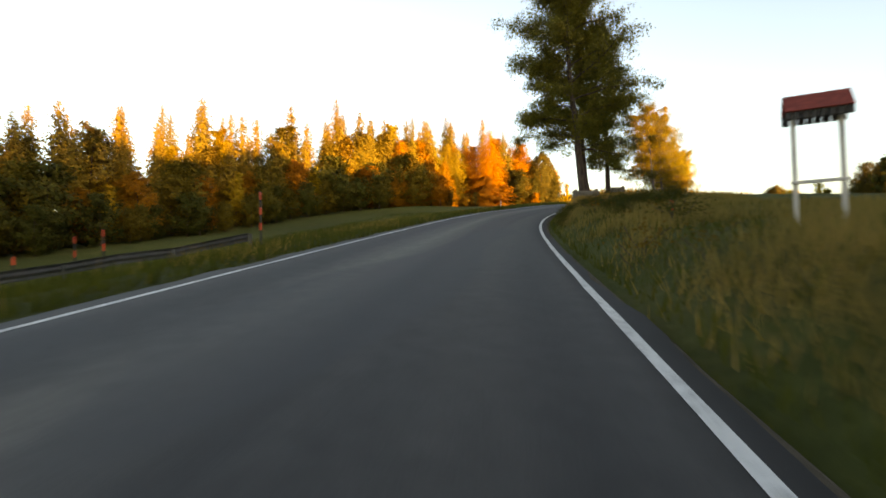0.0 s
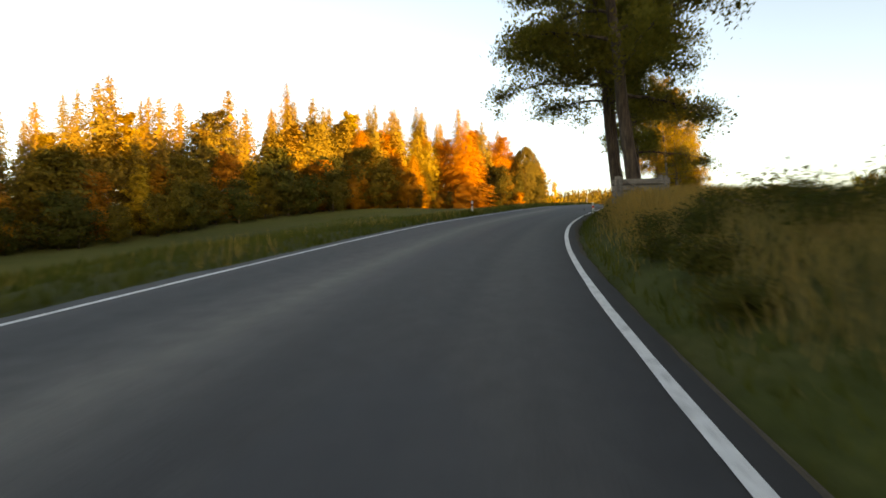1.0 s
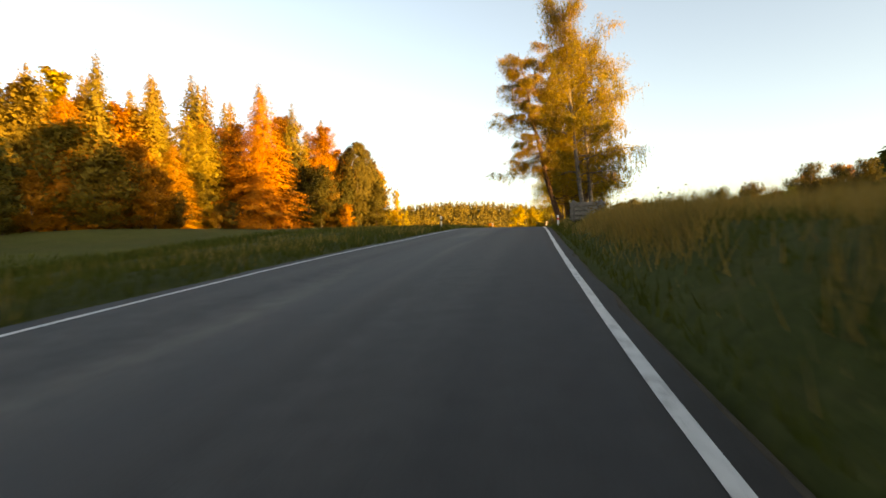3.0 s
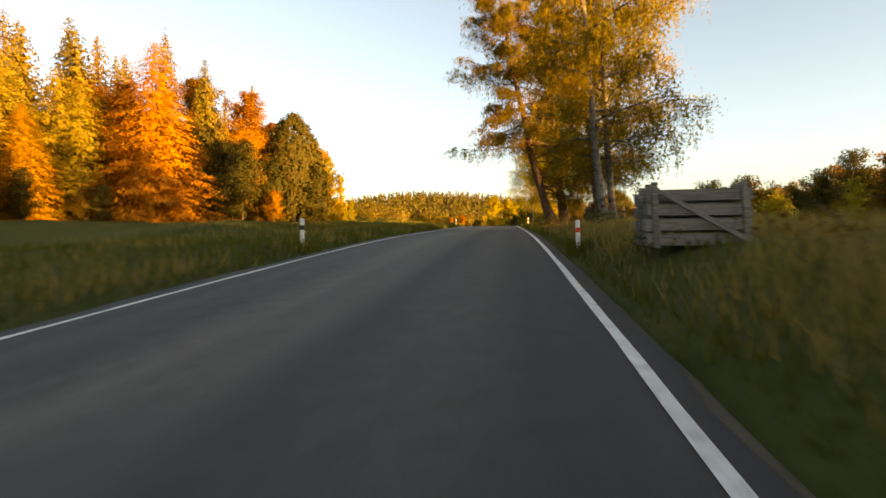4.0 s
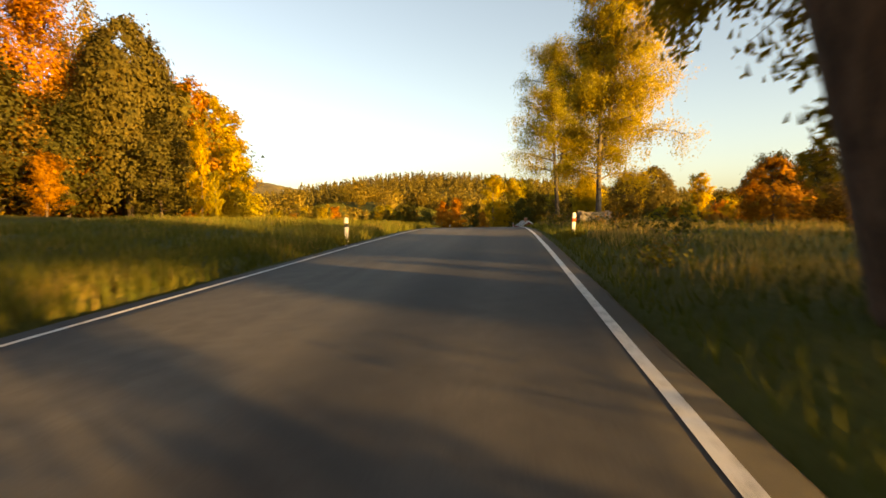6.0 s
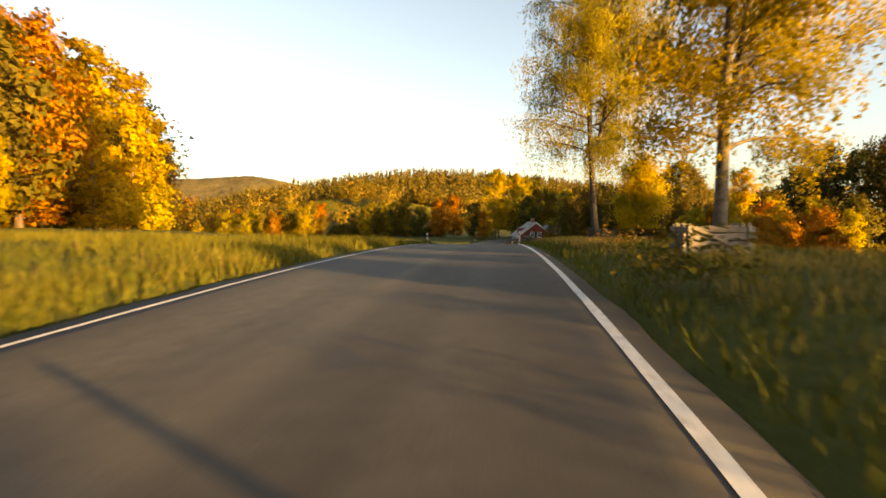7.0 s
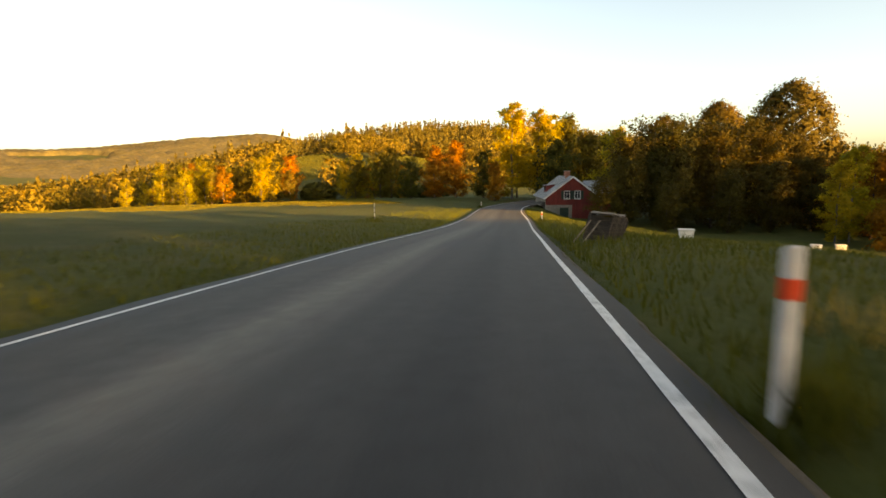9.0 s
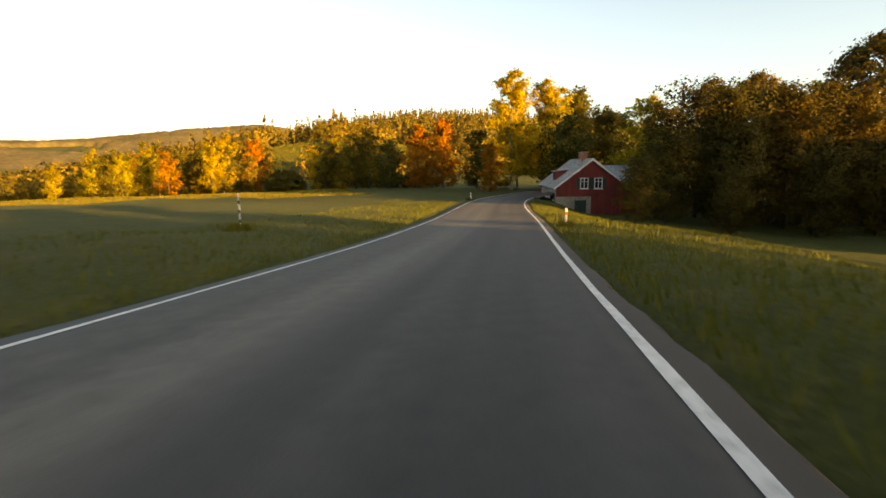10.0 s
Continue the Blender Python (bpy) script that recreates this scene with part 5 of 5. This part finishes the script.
def utility_pole(x, y, tall):
    """A wooden pole with a short crossarm and two insulators."""
    root = thing("utility_pole", "slim wooden utility pole among the valley trees", "utility pole")
    part("pole", mesh_of("pole", *tube(np.array([[0, 0, -0.5], [0, 0, tall * 0.5], [0, 0, tall]]), [0.15, 0.13, 0.10], 9), M_PLANK, smooth=True), root)
    part("crossarm", solid("crossarm", box(1.3, 0.09, 0.1, (0, -0.13, tall - 0.5), 0.01), M_PLANK), root)
    for sx in (-0.5, 0.5):
        part("insulator", mesh_of("insulator", *tube(np.array([[sx, -0.13, tall - 0.4], [sx, -0.13, tall - 0.32], [sx, -0.13, tall - 0.22]]), [0.05, 0.06, 0.03], 8), M_WHITE, smooth=True), root, "white porcelain insulator")
    root.matrix_basis = Matrix.Translation((x, y, G(x, y)))


utility_pole(45.1, 327.9, 9.3)


# ---------------------------------------------------------------- the house
M_REDWALL = grainy("red_boards", (0.13, 0.022, 0.018), (0.22, 0.040, 0.030), 5, 0.8, 0.01, (6, 6, 0.3))
M_STONE = grainy("stone_plaster", (0.16, 0.145, 0.12), (0.34, 0.31, 0.26), 4, 0.95, 0.03)
M_TIN = grainy("grey_tin_roof", (0.22, 0.24, 0.25), (0.40, 0.42, 0.43), 3, 0.5, 0.005, None, None, 0.3, 0.5)
M_FRAME = grainy("white_window_paint", (0.60, 0.60, 0.58), (0.76, 0.76, 0.74), 8, 0.6, 0.002)
M_DARKWOOD = grainy("dark_green_wood", (0.015, 0.03, 0.022), (0.035, 0.06, 0.045), 6, 0.7, 0.004, (4, 4, 0.5))
M_BRICK = grainy("chimney_brick", (0.20, 0.08, 0.05), (0.36, 0.16, 0.10), 9, 0.9, 0.02)
glass_mat, gn, gl, gb = material("window_glass", 0.05, 0.0, 0.5)
gb.inputs["Base Color"].default_value = (0.02, 0.025, 0.03, 1)


def poly_prism(points, depth, y0):
    """An upright slab: points (x, z) of its outline, from y0 to y0 + depth."""
    bm = bmesh.new()
    f = bm.faces.new([bm.verts.new((x, y0, z)) for x, z in points])
    ext = bmesh.ops.extrude_face_region(bm, geom=[f])
    bmesh.ops.translate(bm, vec=(0, depth, 0), verts=[g for g in ext["geom"] if isinstance(g, bmesh.types.BMVert)])
    bmesh.ops.recalc_face_normals(bm, faces=bm.faces)
    return bm


def house(x, y, z, bearing):
    """A small two-storey house: stone below, red boards above; its gable faces -y of its own axes."""
    W, L, H1, H2, RZ = 8.2, 12.0, 2.3, 3.6, 6.7
    root = thing("house", "red boarded country house with grey tin roof and stone ground floor", "house")
    hw = W / 2
    # front gable wall, ground floor with a door opening, built from pieces round the opening
    part("ground_wall", solid("ground_wall", [box(2.2, 0.35, H1 + 1.2, (-hw + 1.1, 0.175, -1.2)), box(W - 3.6 - 0.002, 0.35, H1 + 1.2, (hw - (W - 3.6) / 2, 0.175, -1.2)), box(1.4, 0.35, 0.45, (-hw + 2.9, 0.175, H1 - 0.45)), box(1.4, 0.35, 1.2, (-hw + 2.9, 0.175, -1.2))], M_STONE), root)
    part("side_wall", solid("side_wall", [box(0.35, L - 0.7, H2 + 1.2, (-hw + 0.175, L / 2, -1.2)), box(0.35, L - 0.7, H2 + 1.2, (hw - 0.175, L / 2, -1.2))], M_STONE), root)
    part("back_wall", solid("back_wall", [box(W, 0.35, H2 + 1.2, (0, L - 0.175, -1.2)), poly_prism([(-hw, H2), (hw, H2), (0, RZ - 0.1)], 0.3, L - 0.33)], M_REDWALL), root)
    # upper gable of upright boards, with two window openings
    wins = ((-0.85, 0.95), (0.8, 0.95))
    wz, wh = 3.2, 1.3
    n = 34
    for k in range(n):
        a, b = -hw + k * W / n, -hw + (k + 1) * W / n - 0.012
        m = (a + b) / 2
        top = min(H2 + (RZ - 0.12 - H2) * (1 - abs(m) / hw), RZ)
        y_out = -0.03 - 0.012 * (k % 2)
        foot = H1 if m < -0.1 else -0.6
        spans = [(foot, top)]
        for c, w in wins:
            if abs(m - c) < w / 2:
                spans = [(foot, wz), (wz + wh, top)]
        for lo, hi in spans:
            part("board", solid("board", box(b - a, 0.05, hi - lo, (m, y_out, lo)), M_REDWALL), root)
    part("gable_wall", solid("gable_wall", poly_prism([(-hw, H1), (hw, H1), (hw, H2), (0, RZ - 0.15), (-hw, H2)], 0.16, 0.19), M_REDWALL), root)
    for c, w in wins:
        win = part("window", solid("frame", [box(w, 0.09, 0.09, (c, -0.03, wz)), box(w, 0.09, 0.09, (c, -0.03, wz + wh - 0.09)), box(0.09, 0.09, wh - 0.18, (c - w / 2 + 0.045, -0.03, wz + 0.09)), box(0.09, 0.09, wh - 0.18, (c + w / 2 - 0.045, -0.03, wz + 0.09)), box(0.07, 0.08, wh - 0.18, (c, -0.03, wz + 0.09)), box(w - 0.18, 0.07, 0.05, (c, -0.03, wz + wh * 0.62))], M_FRAME), root, "white painted window frame")
        part("pane", solid("pane", box(w - 0.16, 0.015, wh - 0.16, (c, 0.02, wz + 0.08)), glass_mat), win)
        part("window_sill", solid("window_sill", box(w + 0.16, 0.16, 0.05, (c, -0.1, wz - 0.055), 0.008), M_FRAME), win)
        for sx in (-1, 1):
            part("shutter", solid("shutter", box(0.42, 0.035, wh, (c + sx * (w / 2 + 0.23), -0.09, wz), 0.008), M_DARKWOOD), win, "dark green wooden shutter")
    door = part("garage_door", solid("garage_door", [box(0.335, 0.05, H1 - 0.46, (-hw + 2.2 + 0.175 + 0.35 * k, 0.22, 0), 0.008) for k in range(4)], M_DARKWOOD), root, "dark plank door in the stone wall")
    part("handle", solid("handle", box(0.04, 0.05, 0.16, (-hw + 2.45, 0.165, 1.0), 0.01), M_TIN), door)
    # roof of two slopes in tin sheets with standing seams
    slope = math.atan2(RZ - H2, hw)
    run = math.hypot(RZ - H2, hw) + 0.55
    for sx in (-1, 1):
        m = Matrix.Translation((0, L / 2, RZ)) @ Matrix.Rotation(sx * slope, 4, "Y")
        roof = part("roof", solid("roof", box(run, L + 0.9, 0.06, (sx * run / 2, 0, 0)), M_TIN), root, "grey tin roof slope")
        roof.matrix_basis = m
        for k in range(22):
            part("seam", solid("seam", box(run, 0.035, 0.045, (sx * run / 2, -L / 2 - 0.3 + 0.6 * k, 0.058)), M_TIN), roof)
        part("bargeboard", solid("bargeboard", box(run, 0.04, 0.2, (sx * run / 2, -L / 2 - 0.47, -0.16)), M_FRAME), roof, "pale bargeboard")
    # dormer over the road side
    dormer = part("dormer", solid("dormer", [box(1.5, 2.2, 1.25, (-2.75, 5.0, 4.1))], M_REDWALL), root, "flat dormer with window")
    part("dormer_roof", solid("dormer_roof", box(2.3, 2.7, 0.07, (-2.6, 5.0, 5.36), 0.01, Matrix.Rotation(radians(-8), 4, "Y")), M_TIN), dormer)
    part("dormer_window", solid("dormer_window", [box(0.05, 1.2, 0.7, (-3.53, 5.0, 4.4))], glass_mat), dormer)
    for cy, cx in ((3.2, -0.2), (6.5, 0.2)):
        ch = part("chimney", solid("chimney", [box(0.7, 0.55, 1.5, (cx, cy, RZ - 0.7), 0.01)], M_BRICK), root, "brick chimney")
        part("chimney_cap", solid("chimney_cap", box(0.84, 0.69, 0.1, (cx, cy, RZ + 0.802), 0.01), M_STONE), ch)
    # lean-to porch along the road side
    part("porch_roof", solid("porch_roof", box(2.2, 4.2, 0.08, (-hw - 1.0, 3.0, 2.35), 0.01, Matrix.Rotation(radians(-14), 4, "Y")), M_OLDPLANK), root, "dark lean-to roof")
    for yy in (1.2, 4.8):
        part("porch_post", solid("porch_post", box(0.12, 0.12, 3.1, (-hw - 1.85, yy, -0.9), 0.01), M_PLANK), root)
    for yy in (2.0, 8.0, 10.2):
        win = part("window", solid("frame", [box(0.08, 0.9, 0.08, (-hw - 0.03, yy, 1.0)), box(0.08, 0.9, 0.08, (-hw - 0.03, yy, 1.92)), box(0.08, 0.08, 0.84, (-hw - 0.03, yy - 0.41, 1.08)), box(0.08, 0.08, 0.84, (-hw - 0.03, yy + 0.41, 1.08))], M_FRAME), root, "white painted window frame")
        part("pane", solid("pane", box(0.02, 0.8, 0.9, (-hw - 0.012, yy, 1.04)), glass_mat), win)
    # lower wing behind, with its own roof
    wing = part("wing", solid("wing", [box(3.6, 4.6, 5.2, (hw + 1.8, 8.2, -1.2))], M_REDWALL), root, "red boarded side wing")
    for sy in (-1, 1):
        part("wing_roof", solid("wing_roof", box(4.6, 3.6, 0.06, (hw + 1.6, 8.2 + sy * 1.35, 4.75), 0.0, Matrix.Rotation(radians(-38 * sy), 4, "X")), M_TIN), wing, "grey tin roof slope")
    root.matrix_basis = Matrix.Translation((x, y, z)) @ Matrix.Rotation(radians(-bearing), 4, "Z")


house(115.0, 246.5, 1.9, 20)


# ---------------------------------------------------------------- grass on the verges: stuff
def blades(name, mat, label, count, s_range, d_range, tall, wide, seed, clump=0.0):
    rg = np.random.default_rng(seed)
    s = rg.uniform(*s_range, count)
    d = d_range[0] + (d_range[1] - d_range[0]) * rg.uniform(0, 1, count) ** 1.6
    k = np.clip((s / 0.5).astype(int), 0, len(S) - 1)
    p = LINE[k, :2] + RIGHT[k] * d[:, None] + rg.normal(0, 0.2, (count, 2))
    if clump:
        keep = np.sin(p[:, 0] * 0.9 + 1.7 * np.sin(p[:, 1] * 0.31)) * np.sin(p[:, 1] * 0.7 + 1.1 * np.sin(p[:, 0] * 0.43)) + rg.normal(0, 0.3, count) > clump
        p = p[keep]
    n = len(p)
    z = ground_z(p[:, 0], p[:, 1]) - 0.02
    h = rg.uniform(*tall, n)
    a = rg.uniform(0, 6.283, n)
    lean = rg.normal(0, 0.28, (n, 2)) * h[:, None]
    w = rg.uniform(0.6, 1.2, n) * wide
    foot = np.stack([np.cos(a) * w, np.sin(a) * w], 1)
    v = np.empty((n, 3, 3))
    v[:, 0, :2], v[:, 1, :2], v[:, 2, :2] = p - foot, p + foot, p + lean
    v[:, 0, 2] = v[:, 1, 2] = z
    v[:, 2, 2] = z + h
    me = mesh_of(name, v.reshape(-1, 3), np.arange(3 * n).reshape(-1, 3), mat)
    return tagged(new(name, me), label, "grass", kind="stuff")


A, B = S0 - 4, at_time(12.0)
blades("grass", M_GRASS, "green grass on the right verge", 78000, (A, B), (1.44, 15), (0.10, 0.34), 0.022, 1)
blades("grass", M_GRASS, "green grass on the left verge", 66000, (A, at_time(7.6)), (-5.25, -24), (0.12, 0.38), 0.024, 2)
blades("grass", M_GRASS, "short green grass on the left verge", 22000, (at_time(7.6), B), (-5.25, -13), (0.06, 0.24), 0.02, 9)
blades("grass", M_GRASS, "rough grass in the dip before the wood", 30000, (A, at_time(4.6)), (-14, -46), (0.2, 0.5), 0.05, 12)
blades("dry_grass", M_STRAW, "tall dry grass on the right bank", 85000, (A, at_time(5.5)), (2.8, 18), (0.2, 0.6), 0.013, 3, -0.2)
blades("dry_grass", M_STRAW, "dry grass on the far right verge", 60000, (at_time(5.5), at_time(9.3)), (3.0, 18), (0.15, 0.40), 0.013, 5, 0.05)
blades("dry_grass", M_STRAW, "tall dry grass on the left verge", 48000, (A, at_time(7.6)), (-5.9, -26), (0.2, 0.5), 0.014, 4, 0.35)
blades("dry_grass", M_STRAW, "pale uncut grass on the crest of the right bank", 40000, (A, at_time(5.6)), (2.3, 10), (0.12, 0.45), 0.017, 11, -0.1)
blades("dry_grass", M_STRAW, "tall pale grass round the feet of the roadside trees", 46000, (at_time(1.5), at_time(4.2)), (2.7, 8.5), (0.3, 0.72), 0.014, 13, -0.35)
blades("grass", M_MEADOWGRASS, "golden green grass on the left verge", 30000, (at_time(6.0), at_time(8.6)), (-5.7, -22), (0.2, 0.5), 0.018, 8, -0.4)


def sunlit_grass(name_label, spots, tall, wide, seed):
    """Grass on far slopes and edges, which stands up into the low sun."""
    rg = np.random.default_rng(seed)
    x, y = spots[:, 0], spots[:, 1]
    n = len(x)
    z = ground_z(x, y) - 0.02
    a, h = rg.uniform(0, 6.283, n), rg.uniform(0.5, 1.0, n) * tall
    v = np.empty((n, 3, 3))
    v[:, 0] = np.stack([x - wide * np.cos(a), y - wide * np.sin(a), z], 1)
    v[:, 1] = np.stack([x + wide * np.cos(a), y + wide * np.sin(a), z], 1)
    v[:, 2] = np.stack([x + rg.normal(0, 0.06, n), y + rg.normal(0, 0.06, n), z + h], 1)
    return tagged(new("grass", mesh_of("grass", v.reshape(-1, 3), np.arange(3 * n).reshape(-1, 3), M_MEADOWGRASS)), name_label, "grass", kind="stuff")


sunlit_grass("mown grass at the sunny far edge of the meadow", scatter(60000, 8, 92, 262, 312, 31, lambda x, y: y + 0.28 * x > 288 + 5 * np.sin(x * 0.21) + 3 * np.sin(x * 0.53)), 0.3, 0.06, 6)
sunlit_grass("grass on the sunny clearings of the hill", scatter(60000, 70, 175, 418, 500, 32, lambda x, y: meadow_patch(x, y) & (y > 425)), 0.6, 0.16, 7)


def tufts(places, each, seed):
    """Uncut grass round the feet of the marker posts."""
    rg = np.random.default_rng(seed)
    p = np.repeat(np.array(places), each, 0) + rg.normal(0, 0.22, (len(places) * each, 2))
    n = len(p)
    z = ground_z(p[:, 0], p[:, 1]) - 0.02
    a, h = rg.uniform(0, 6.283, n), rg.uniform(0.2, 0.48, n)
    side = np.stack([np.cos(a), np.sin(a)], 1) * 0.014
    v = np.empty((n, 3, 3))
    v[:, 0, :2], v[:, 1, :2], v[:, 2, :2] = p - side, p + side, p + rg.normal(0, 0.1, (n, 2))
    v[:, 0, 2] = v[:, 1, 2] = z
    v[:, 2, 2] = z + h
    return tagged(new("grass", mesh_of("grass", v.reshape(-1, 3), np.arange(3 * n).reshape(-1, 3), M_GRASS)), "tufts of uncut grass round the marker posts", "grass", kind="stuff")


tufts([(13.7, 55.3), (34.3, 96.2), (55.5, 136.45), (73.7, 176.05), (92.4, 214.2), (6.3, 57.6), (27.0, 99.4), (47.4, 138.2), (66.6, 178.8), (101.5, 251.0), (77.9, 214.0)], 420, 7)
